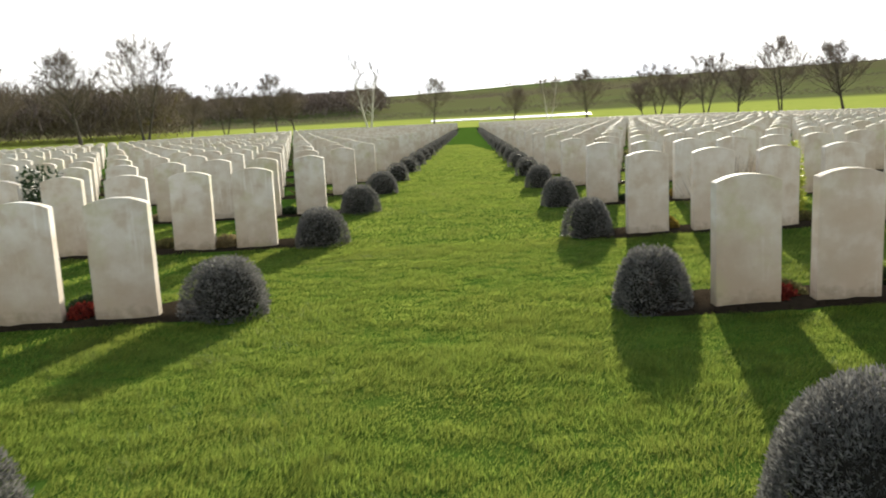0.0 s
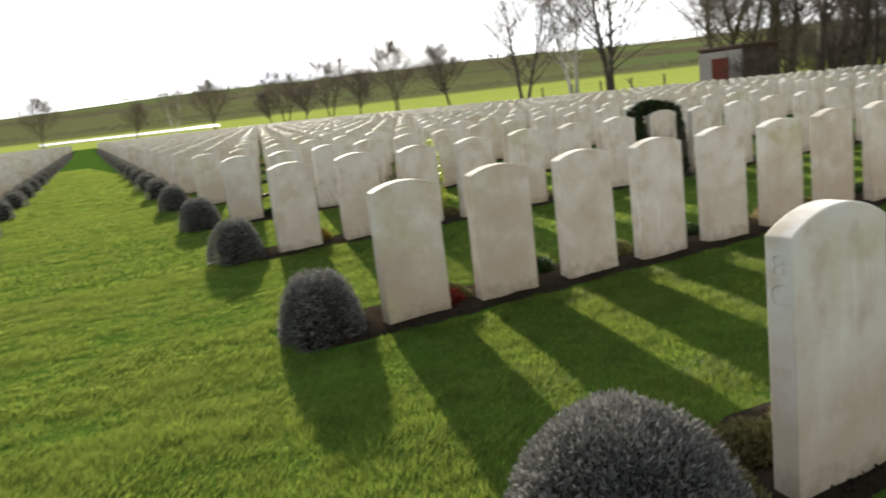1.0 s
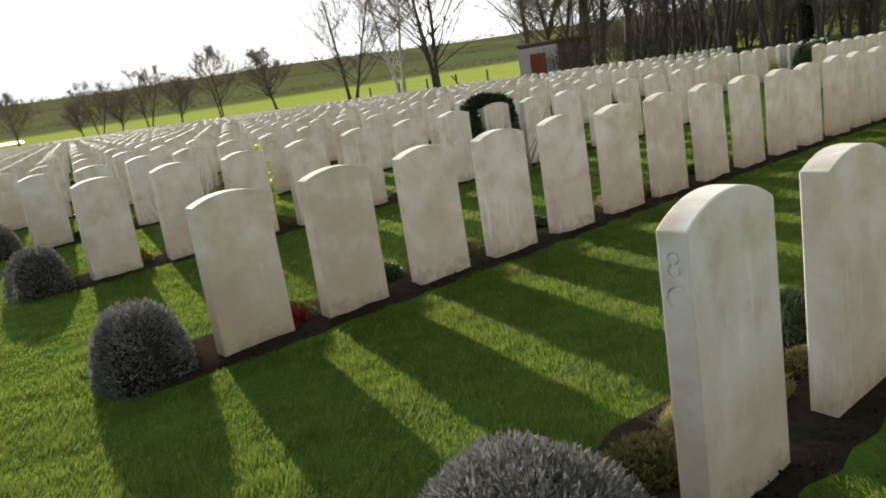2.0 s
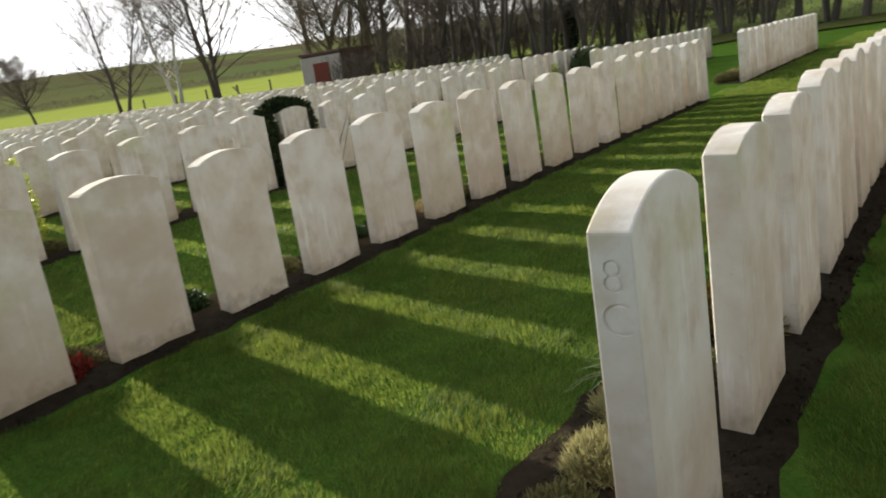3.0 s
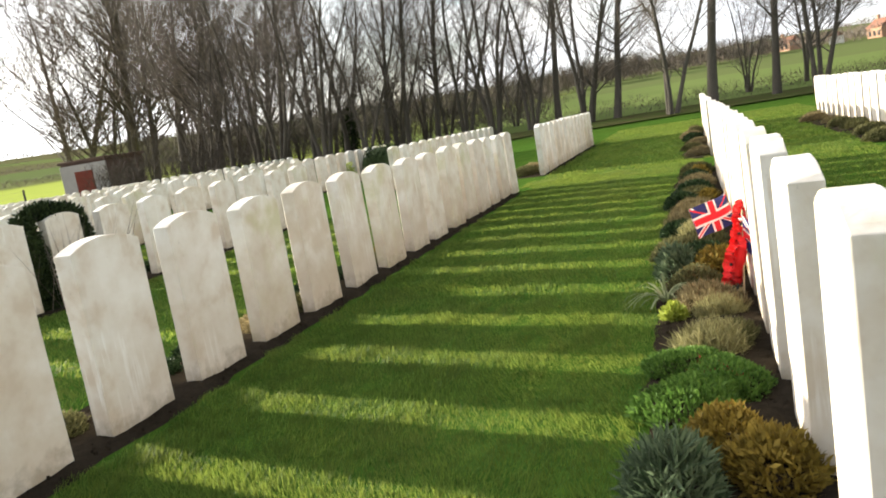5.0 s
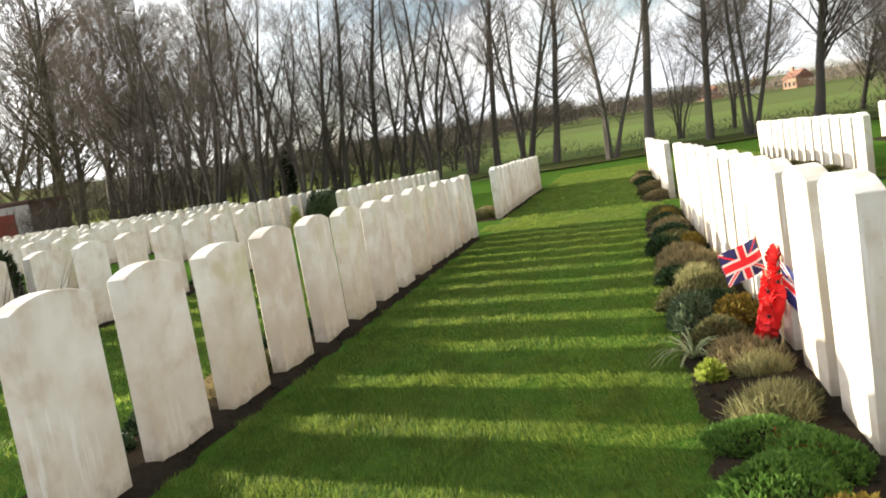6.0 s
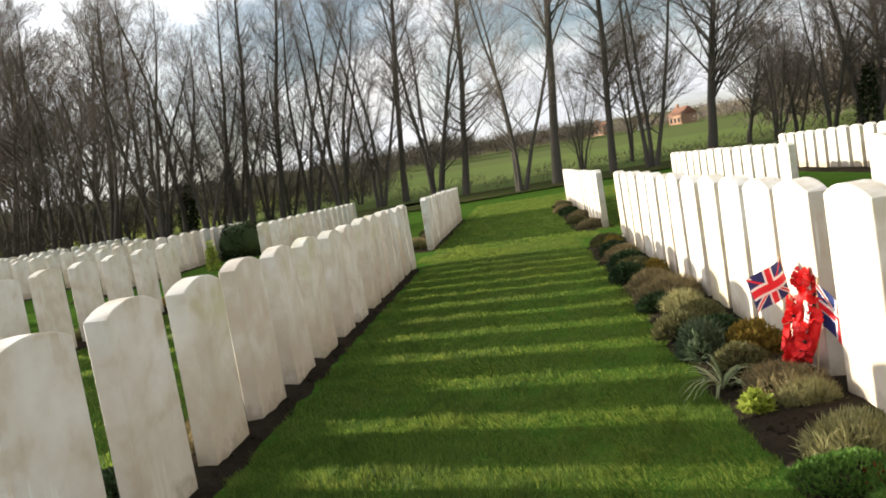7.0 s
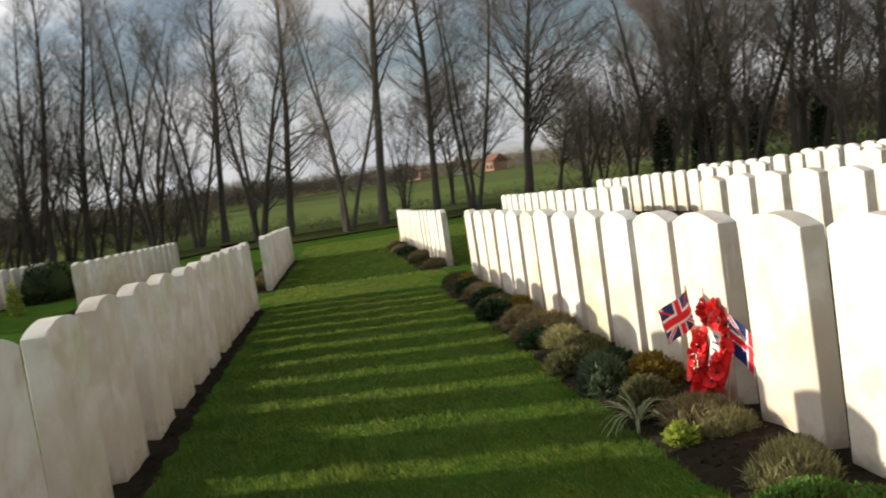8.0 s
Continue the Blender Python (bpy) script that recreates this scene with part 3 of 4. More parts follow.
def plant(kind, x, y, size=1.0, turn=0.0, tall=1.0):
    name, data, label = KINDS[kind]
    ob = new(name, data)
    ob.matrix_world = pose(x, y, land(x, y) + 0.02, 0, 0, turn) @ Matrix.Diagonal((size, size, size * tall, 1))
    return tagged(ob, label, "plant", "bed plants")


BED_PLANTS = [("olive", 0.12, 0.28, 0.7), ("dry", 0.42, 0.30, 0.6), ("dry", 0.70, 0.30, 0.75), ("strap", 0.887, 0.40, 0.75), ("olive", 0.95, 0.20, 0.6), ("spiky", 1.25, 0.40, 0.78), ("gold", 1.33, 0.17, 0.85),
              ("gold", 1.50, 0.27, 0.8), ("olive", 1.45, 0.38, 0.5), ("mat", 1.80, 0.36, 0.9), ("mat", 1.98, 0.26, 0.8), ("rust", 2.04, 0.28, 0.9), ("mat", 2.15, 0.37, 0.7), ("dry", 2.36, 0.29, 0.75), ("olive", 2.43, 0.23, 0.6),
              ("lime", 2.80, 0.43, 0.75), ("heather", 2.94, 0.29, 0.75), ("dry", 2.82, 0.25, 0.55), ("strap", 3.09, 0.47, 0.8), ("olive", 3.33, 0.34, 0.7), ("spiky", 3.60, 0.43, 0.75), ("gold", 3.53, 0.23, 0.9),
              ("dark", 3.85, 0.30, 0.8), ("olive", 4.07, 0.43, 0.8), ("olive", 4.27, 0.28, 0.8), ("dry", 4.62, 0.30, 0.8), ("dark", 4.75, 0.42, 0.7), ("heather", 5.00, 0.30, 1.0), ("heather", 5.50, 0.33, 0.9),
              ("gold", 6.00, 0.22, 0.8), ("dark", 6.02, 0.42, 0.9), ("olive", 6.40, 0.30, 0.8), ("dark", 6.75, 0.32, 0.9), ("heather", 7.20, 0.30, 0.9), ("dark", 7.70, 0.32, 0.9), ("gold", 8.10, 0.27, 0.8), ("olive", 8.50, 0.30, 0.9)]
for i, (kind, px, py, size) in enumerate(BED_PLANTS):
    plant(kind, px, py, size, 37 * i, 0.95)
plant("olive", -0.16, 0.12, 0.75, 20, 0.7)
plant("rust", 0.40, row_y(1) + 0.13, 1.0, 10, 1.1)
plant("rust", row_x(1) + 2.02, row_y(1) + 0.14, 0.7, 80, 0.9)
plant("rust", left_x(1) - 0.48, left_y(1) + 0.12, 1.0, 30, 1.1)
rs = random.Random(21)
for k, n in ((1, 23), (2, 22), (3, 20), (-1, 14)):
    for i in range(n):
        plant(rs.choice(["dark", "olive", "heather", "gold", "olive", "dark"]), row_x(k) + 0.5 + i * 0.4 + rs.uniform(-0.1, 0.1), row_y(k) + rs.uniform(0.18, 0.36), rs.uniform(0.6, 0.95), rs.uniform(0, 360), 0.8)
for k in (0, 1, -1):
    for x in block(k)[::2]:
        plant(rs.choice(["dark", "olive", "heather"]), x + rs.uniform(0, 0.3), row_y(k) + rs.uniform(0.2, 0.38), rs.uniform(0.8, 1.1), rs.uniform(0, 360), 0.9)
for k in (1, 2, 3):
    for i in range(8):
        plant(rs.choice(["dark", "olive", "heather"]), left_x(k) - 0.5 - i * 0.57, left_y(k) + rs.uniform(0.15, 0.3), rs.uniform(0.6, 0.9), rs.uniform(0, 360), 0.8)

# small tufts in the beds farther back
rg = np.random.default_rng(9)
tufts = []
for k in range(4, 20):
    for x0, n in ((row_x(k), 90), (left_x(k) - 8.5, 90)):
        y0 = row_y(k) if x0 > -1 else left_y(k)
        cx = x0 + rg.uniform(-0.2, 8.8, n)
        for c in cx:
            b = np.array([c, y0 + rg.uniform(0.12, 0.35), land(float(c), float(y0)) + 0.02])
            for j in range(7):
                t = b + rg.normal(0, 1, 3) * np.array([0.10, 0.08, 0.03]) + np.array([0, 0, rg.uniform(0.05, 0.16)])
                w = rg.normal(0, 1, 3) * 0.014
                tufts += [b - w, t, b + w]
tagged(new("bed_plants", fast_mesh("bed_plants", np.array(tufts), 3, OLIVE)), "low brown-green plants between the farther headstones", "plants", kind="stuff")

cb = bmesh.new()
bmesh.ops.create_icosphere(cb, subdivisions=1, radius=1.0)
cv, cf = [v.co.copy() for v in cb.verts], [[v.index for v in f.verts] for f in cb.faces]
cb.free()
rs = random.Random(71)
lv, lf = [], []
for x0, x1, y0, n in ((-0.5, 8.1, 0.0, 3600), (-0.5, 9.0, row_y(1), 1500), (left_x(1) - 5, left_x(1) + 0.4, left_y(1), 500), (row_x(-1), 8.5, row_y(-1), 400)):
    for i in range(n):
        x, y = rs.uniform(x0, x1), y0 + rs.uniform(-0.09, TH + 0.38)
        s = rs.uniform(0.003, 0.008) * (1.7 if rs.random() < 0.08 else 1)
        q = Matrix.Translation((x, y, land(x, y) + 0.022)) @ Euler((rs.uniform(0, 3), rs.uniform(0, 3), 0)).to_matrix().to_4x4() @ Matrix.Diagonal((s * rs.uniform(0.7, 1.5), s, s * rs.uniform(0.5, 1.0), 1))
        k0 = len(lv)
        lv += [q @ (p * rs.uniform(0.8, 1.2)) for p in cv]
        lf += [[k0 + t for t in f] for f in cf]
tagged(new("soil_clods", mesh_of("soil_clods", lv, lf, SOIL)), "crumbs and clods of dark soil in the beds", "soil", kind="stuff")


def shrub(name, x, y, parts, label, category="shrub"):
    top = new(name)
    top.matrix_world = pose(x, y, land(x, y))
    for pname, data, plabel in parts:
        part(pname, data, top, plabel)
    return tagged(top, label, category)


def twig_fan(name, n, r, h, seed, material, w=0.004):
    """Upright bare stems."""
    g = np.random.default_rng(seed)
    b = np.stack([g.normal(0, r * 0.35, n), g.normal(0, r * 0.35, n), np.zeros(n)], 1)
    t = b + np.stack([g.normal(0, r * 0.5, n), g.normal(0, r * 0.5, n), h * g.uniform(0.6, 1.0, n)], 1)
    s = np.stack([g.normal(0, w, n), g.normal(0, w, n), np.zeros(n)], 1)
    return fast_mesh(name, np.stack([b - s, t, b + s], 1).reshape(-1, 3), 3, material)


# a dark evergreen grown up behind and round one headstone
ax, ay = 4.81, row_y(2) + 0.06
ob = new("evergreen_arch")
ob.matrix_world = pose(ax, ay, land(ax, ay))
for dx, wide, tall, seed in ((-0.285, 0.09, 0.80, 29), (0.28, 0.075, 0.76, 31)):
    c = part("foliage", leaf_cloud("arch_side", 4200, wide, 0.09, tall, 0.05, 0.011, 0.2, seed, IVY, 0.45), ob)
    c.location = (dx, 0, 0.01)
    c = part("core", dome("arch_core", wide * 0.7, 0.06, tall * 0.92, seed, IVY), ob)
    c.location = (dx, 0, 0)
c = part("foliage", leaf_cloud("arch_top", 2600, 0.36, 0.13, 0.15, 0.065, 0.011, 0.3, 33, IVY, 0.45), ob)
c.location = (-0.01, 0.10, 0.72)
c = tagged(part("stems", twig_fan("stems", 160, 0.45, 0.86, 8, DEAD), ob, "bare woody stems"), kind="stuff")
tagged(ob, "dark evergreen shrub grown up round a headstone", "shrub")

shrub("golden_shrub", 2.05, row_y(2) + 0.35, [("foliage", leaf_cloud("foliage", 2400, 0.12, 0.12, 0.80, 0.045, 0.010, 0.3, 40, LIME, 0.5), "yellow-green leaves")], "upright golden green shrub between headstones")
shrub("bare_shrub", 1.36, row_y(2) + 0.30, [("stems", twig_fan("stems", 500, 0.26, 0.72, 41, DEAD), "grey bare stems")], "upright bare grey shrub between headstones")
shrub("dark_yew", 17.1, 7.3, [("foliage", leaf_cloud("foliage", 4600, 0.72, 0.48, 0.80, 0.06, 0.014, 0.3, 42, IVY, 0.25, 0.0, 4.0), "dark evergreen needles"), ("core", dome("core", 0.67, 0.44, 0.75, 3, IVY), "")], "dark clipped yew bush between the plots")
shrub("golden_yew", 14.3, 6.9, [("foliage", leaf_cloud("foliage", 900, 0.14, 0.13, 0.58, 0.06, 0.013, 0.3, 43, LIME, 0.4), "golden evergreen needles")], "small golden conifer at the row's end")
shrub("dark_shrub", -5.2, left_y(2) + 0.3, [("foliage", leaf_cloud("foliage", 2800, 0.42, 0.26, 0.90, 0.06, 0.013, 0.3, 44, DARK_GREEN, 0.4), "dark evergreen leaves")], "dark evergreen shrub among the headstones")


# ---- trees ----
class Wood:
    """Collects tapered branches as one mesh."""

    def __init__(self):
        self.v, self.f = [], []

    def tube(self, pts, radii, sides):
        b = len(self.v)
        for i, (p, r) in enumerate(zip(pts, radii)):
            d = (pts[min(i + 1, len(pts) - 1)] - pts[max(i - 1, 0)]).normalized()
            u = d.orthogonal().normalized()
            w = d.cross(u)
            for s in range(sides):
                a = 2 * math.pi * s / sides
                self.v.append(p + (u * math.cos(a) + w * math.sin(a)) * r)
        for i in range(len(pts) - 1):
            for s in range(sides):
                t = (s + 1) % sides
                self.f.append((b + i * sides + s, b + i * sides + t, b + (i + 1) * sides + t, b + (i + 1) * sides + s))

    def twig(self, p, q, r):
        d = (q - p).normalized()
        u = d.orthogonal().normalized()
        w = d.cross(u)
        b = len(self.v)
        self.v += [p + u * r, p + (w - u * 0.5) * r, p - (w + u * 0.5) * r, q]
        self.f += [(b, b + 1, b + 3), (b + 1, b + 2, b + 3), (b + 2, b, b + 3)]


def bent(r2, p, d, length, steps, wander, lift):
    pts = [p]
    for i in range(steps):
        d = (d + Vector((r2.gauss(0, wander), r2.gauss(0, wander), r2.gauss(0, wander) + lift))).normalized()
        p = p + d * (length / steps)
        pts.append(p)
    return pts


def tree_meshes(name, seed, height, radius, stems, clear, limbs, limb_len, rise, twigs=5, bark=None, fine=0.0062, lift=0.07, subs=7):
    """Bare winter tree: stems, limbs, branches and twigs. Returns trunk and crown meshes."""
    r2 = random.Random(seed)
    trunk, arms, crown = Wood(), Wood(), Wood()
    for s in range(stems):
        a = 2 * math.pi * s / stems + r2.uniform(-0.4, 0.4)
        lean = 0.02 if stems == 1 else r2.uniform(0.10, 0.22)
        H = height * (1 if s == 0 else r2.uniform(0.75, 0.98))
        R = radius * (1 if stems == 1 else 0.72)
        base = Vector((math.cos(a), math.sin(a), 0)) * (0 if stems == 1 else radius * 1.1)
        axis = bent(r2, base - Vector((0, 0, 0.15)), Vector((math.cos(a) * lean, math.sin(a) * lean, 1)).normalized(), H, 9, 0.045, 0.03)
        rad = [R * (1.25 if i == 0 else 1) * (1 - i / 9.6) ** 0.85 for i in range(10)]
        trunk.tube(axis, rad, 8)
        for j in range(limbs // stems):
            t = clear + (1 - clear) * (j + r2.random()) / (limbs // stems)
            i = min(8, int(t * 9))
            p = axis[i].lerp(axis[i + 1], t * 9 - i)
            b = r2.uniform(0, 2 * math.pi)
            d = Vector((math.cos(b), math.sin(b), rise + 0.5 * t)).normalized()
            L = limb_len * height * (1.1 - 0.75 * (t - clear) / (1 - clear + 0.01)) * r2.uniform(0.7, 1.15)
            lp = bent(r2, p, d, L, 4, 0.13, lift)
            lr = max(0.011, rad[i] * 0.34)
            arms.tube(lp, [lr, lr * 0.75, lr * 0.5, lr * 0.32, lr * 0.14], 4)
            for m in range(subs):
                u = 0.2 + 0.8 * (m + r2.random()) / subs
                i2 = min(3, int(u * 4))
                q = lp[i2].lerp(lp[i2 + 1], u * 4 - i2)
                d2 = ((lp[i2 + 1] - lp[i2]).normalized() + Vector((r2.gauss(0, 0.6), r2.gauss(0, 0.6), r2.gauss(0.2, 0.4)))).normalized()
                L2 = L * 0.5 * (1.15 - 0.6 * u) * r2.uniform(0.7, 1.2)
                bp = bent(r2, q, d2, L2, 3, 0.16, lift)
                br = max(fine, lr * 0.36)
                crown.tube(bp, [br, br * 0.7, br * 0.45, br * 0.15], 3)
                for n in range(twigs):
                    e = r2.uniform(0.15, 1.0)
                    i3 = min(2, int(e * 3))
                    w = bp[i3].lerp(bp[i3 + 1], e * 3 - i3)
                    d3 = ((bp[i3 + 1] - bp[i3]).normalized() + Vector((r2.gauss(0, 0.55), r2.gauss(0, 0.55), r2.gauss(0.25, 0.4)))).normalized()
                    L3 = r2.uniform(0.35, 1.0) * (0.35 + 0.065 * height)
                    z = w + d3 * L3
                    crown.twig(w, z, fine)
                    for o in range(2):
                        s2 = w.lerp(z, r2.uniform(0.3, 0.8))
                        crown.twig(s2, s2 + (d3 + Vector((r2.gauss(0, 0.6), r2.gauss(0, 0.6), r2.gauss(0.2, 0.4)))).normalized() * L3 * 0.6, fine * 0.8)
    return mesh_of(name + "_trunk", trunk.v, trunk.f, bark or BARK, True), mesh_of(name + "_limbs", arms.v, arms.f, bark or BARK, True), mesh_of(name + "_crown", crown.v, crown.f, TWIG)


def first_tree(name, meshes, label, group, ivy=None):
    top = new(name)
    part("trunk", meshes[0], top)
    tagged(part("branchwork", meshes[1], top), kind="stuff")
    tagged(part("crown", meshes[2], top, "fine bare winter twigs"), kind="stuff")
    if ivy:
        part("ivy", ivy, top, "dark ivy round the trunk")
    return tagged(top, label, "tree", group)


ivy = leaf_cloud("ivy", 1500, 0.55, 0.55, 3.4, 0.16, 0.06, 0.2, 50, IVY, 0.4)
FOREST = {
    "pole": first_tree("bare_alder", tree_meshes("pole", 61, 17.0, 0.17, 1, 0.16, 64, 0.16, 0.5, 5, None, 0.0043, 0.07, 5), "tall slim bare alder on the cemetery edge", "edge trees"),
    "pole2": first_tree("bare_poplar", tree_meshes("pole2", 65, 19.0, 0.20, 1, 0.28, 56, 0.16, 0.8, 5, None, 0.0043, 0.07, 5), "tall straight bare poplar on the cemetery edge", "edge trees"),
    "multi": first_tree("bare_alder", tree_meshes("multi", 62, 13.0, 0.17, 3, 0.14, 75, 0.24, 0.7, 5, None, 0.0043, 0.06, 6), "many-stemmed bare alder on the cemetery edge", "edge trees"),
    "multi2": first_tree("bare_willow", tree_meshes("multi2", 63, 11.0, 0.15, 4, 0.10, 72, 0.30, 0.8, 5, None, 0.0043, 0.06, 6), "many-stemmed bare willow on the cemetery edge", "edge trees"),
    "big": first_tree("bare_oak", tree_meshes("big", 64, 12.5, 0.24, 1, 0.20, 64, 0.46, 0.7, 10, None, 0.0050, 0.05, 9), "broad bare oak with a stout trunk", "edge trees"),
    "ivy": first_tree("bare_ash", tree_meshes("ivytree", 66, 13.0, 0.24, 2, 0.16, 64, 0.28, 0.7, 5, None, 0.0043, 0.06, 6), "bare ash with ivy climbing the trunk", "edge trees", ivy),
    "round": first_tree("bare_lime", tree_meshes("round", 67, 6.4, 0.17, 1, 0.27, 66, 0.74, 0.6, 7, None, 0.0082, 0.05, 8), "bare round-headed tree on the boundary", "boundary trees"),
    "round2": first_tree("bare_cherry", tree_meshes("round2", 68, 6.8, 0.15, 2, 0.25, 66, 0.70, 0.6, 7, None, 0.0082, 0.05, 8), "bare spreading two-stemmed tree on the boundary", "boundary trees"),
    "wide": first_tree("bare_ash", tree_meshes("wide", 70, 9.5, 0.20, 2, 0.14, 70, 0.60, 0.75, 6, None, 0.0075, 0.05, 8), "broad bare tree standing by the field", "boundary trees"),
    "birch": first_tree("silver_birch", tree_meshes("birch", 69, 10.0, 0.22, 2, 0.20, 60, 0.34, 0.9, 6, BIRCH, 0.007, 0.06, 7), "bare silver birch with a white trunk", "boundary trees"),
}
used = set()


def tree(kind, az, dist, size=1.0, turn=0.0, eye=(-0.33, 1.04), wind=0.0):
    x, y = eye[0] + dist * math.sin(radians(az)), eye[1] + dist * math.cos(radians(az))
    m = pose(x, y, land(x, y) - 0.02, wind, 0, 0) @ pose(0, 0, 0, 0, 0, turn) @ Matrix.Diagonal((size, size, size, 1))
    if kind in used:
        copy_thing(FOREST[kind], m)
    else:
        used.add(kind)
        FOREST[kind].matrix_world = m


EDGE = [("big", 103.2, 41, 1.0), ("multi", 99.2, 35, 0.85), ("pole", 96.6, 36, 1.0), ("pole2", 92.7, 33, 1.0), ("multi", 90.1, 31, 0.85), ("pole", 86.2, 37, 0.95), ("multi2", 84.2, 37, 1.05),
        ("pole2", 82.0, 44, 0.9), ("multi", 80.2, 42, 1.0), ("multi2", 77.6, 43, 1.1), ("multi", 75.4, 46, 1.15), ("pole", 73.3, 47, 1.0), ("pole2", 71.2, 46, 0.85), ("ivy", 67.0, 47, 1.0),
        ("pole", 64.4, 49, 0.9), ("pole2", 62.6, 50, 0.85), ("multi2", 60.6, 52, 1.15), ("pole", 58.6, 55, 0.9), ("multi", 57.2, 57, 0.9), ("big", 55.2, 66, 1.25), ("multi", 53.2, 76, 1.0), ("multi2", 51.6, 82, 1.1), ("round2", 48.8, 88, 1.3),
        ("multi2", 94.6, 48, 0.6), ("round2", 98.0, 52, 0.8), ("round", 105.6, 52, 0.9), ("multi2", 107.4, 48, 0.7), ("multi", 108.6, 50, 0.75), ("multi2", 110.6, 47, 0.8), ("multi", 112.4, 49, 0.85),
        ("pole", 114.0, 46, 0.8), ("multi2", 115.8, 47, 0.95), ("multi", 118.2, 45, 0.95), ("pole2", 121, 46, 0.8), ("multi2", 124, 45, 1.0), ("multi", 128, 46, 1.0), ("big", 133, 46, 0.9), ("multi2", 139, 46, 1.0),
        ("big", 53.4, 76, 1.3), ("big", 57.8, 58, 1.2), ("big", 61.4, 57, 1.1), ("multi", 68.2, 44, 0.95), ("pole", 69.6, 45, 0.8), ("multi2", 65.2, 45, 1.1), ("multi2", 62.0, 47, 1.1), ("multi2", 70.4, 52, 1.1), ("multi", 73.9, 54, 1.0), ("multi2", 56.2, 60, 1.2), ("multi", 69.2, 56, 0.9), ("multi2", 65.6, 60, 1.0), ("multi", 63.2, 63, 0.9), ("multi2", 59.4, 66, 1.0), ("multi", 55.9, 70, 0.9), ("multi2", 72.4, 58, 0.9), ("multi", 78.8, 58, 0.8),
        ("wide", 50.4, 84, 1.6), ("wide", 52.2, 80, 1.7), ("wide", 48.6, 90, 1.4), ("multi", 58.8, 60, 1.1), ("multi2", 57.0, 66, 1.3), ("ivy", 112.6, 46, 1.0), ("ivy", 115.2, 48, 1.1), ("ivy", 118.4, 47, 1.05), ("ivy", 122.5, 48, 1.1), ("big", 113.2, 56, 1.1), ("big", 117.0, 54, 1.2), ("big", 121.5, 53, 1.2), ("big", 126, 52, 1.2), ("multi2", 130.5, 50, 1.1), ("big", 136, 52, 1.2)]
for i, (kind, az, dist, size) in enumerate(EDGE):
    tree(kind, az, dist, size, 97 * i, wind=6.0)
BOUND = [("wide", 40.9, 80, 1.1), ("birch", 38.4, 83, 1.3), ("wide", 35.0, 88, 0.85), ("round", 29.8, 95, 1.1), ("round2", 26.1, 99, 0.85), ("round", 23.5, 104, 0.9), ("round2", 21.5, 112, 0.82), ("round", 19.7, 117, 0.83),
         ("round2", 18.4, 120, 0.78), ("round", 17.4, 122, 0.75), ("round2", 13.6, 132, 0.8), ("birch", 11.0, 140, 0.6), ("round", 8.5, 145, 0.87), ("round2", 2.9, 152, 0.85), ("birch", -1.7, 150, 0.95), ("round", -6.9, 146, 1.1),
         ("round2", -8.1, 144, 1.0), ("round", -9.6, 143, 0.93), ("round2", -11.5, 140, 0.88), ("round", -13.8, 136, 1.0), ("round2", -16.7, 124, 1.45), ("round", -20.7, 122, 1.85), ("round2", -25.5, 126, 1.1), ("round", -31, 120, 1.2)]
for i, (kind, az, dist, size) in enumerate(BOUND):
    tree(kind, az, dist, size, 61 * i + 20, (-1.65, -1.88))


def brush(name, spots, n, h, r, w, seed, material, label, category):
    """Far scrub and woodland: sheaves of thin upright twigs, too small to tell apart."""
    g = np.random.default_rng(seed)
    S = np.repeat(np.array(spots), n, axis=0)
    N = len(S)
    hh = S[:, 3] * h
    up = np.sqrt(g.uniform(0.0, 0.8, N))
    full = r * np.sqrt(np.clip(1.15 - up, 0.05, 1.0))
    b = S[:, :3] + np.stack([g.normal(0, 1, N) * full, g.normal(0, 1, N) * full, up * hh], 1)
    t = b + np.stack([g.normal(0, 0.16, N) * hh, g.normal(0, 0.16, N) * hh, hh * g.uniform(0.05, 0.34, N)], 1)
    a = g.uniform(0, np.pi, N)
    s = np.stack([np.cos(a) * w, np.sin(a) * w, np.zeros(N)], 1) * g.uniform(0.5, 1.4, N)[:, None]
    me = fast_mesh(name, np.stack([b - s, t, b + s], 1).reshape(-1, 3), 3, material)
    return tagged(new(name, me), label, category, kind="stuff")


rs = random.Random(33)


def polar(az, dist, tall):
    x, y = dist * math.sin(radians(az)), dist * math.cos(radians(az))
    return (x, y, land(x, y) - (0.1 if dist < 600 else 5.0), tall)


brush("undergrowth", [polar(rs.uniform(49, 80), rs.uniform(50, 74), rs.uniform(0.4, 1.2)) for i in range(900)], 40, 2.2, 0.9, 0.016, 1, BRAMBLE, "brown brambles and brush under the bare trees", "undergrowth")
brush("undergrowth", [polar(rs.uniform(80, 140), rs.uniform(36, 58), rs.uniform(0.4, 1.1)) for i in range(500)], 30, 0.9, 0.6, 0.012, 2, BRAMBLE, "brown dead weeds along the field edge", "undergrowth")
brush("woodland", [polar(rs.uniform(-42, -14.5), rs.uniform(150, 215), rs.uniform(0.7, 1.2)) for i in range(1100)], 60, 9.0, 2.0, 0.09, 3, FAR_TWIG, "dense brown winter woodland behind the graves", "woodland")
brush("woodland", [polar(rs.uniform(-16, -1), rs.uniform(300, 420), rs.uniform(0.7, 1.2)) for i in range(900)], 40, 8.0, 2.2, 0.2, 4, FAR_TWIG, "far brown woodland on the rise", "woodland")
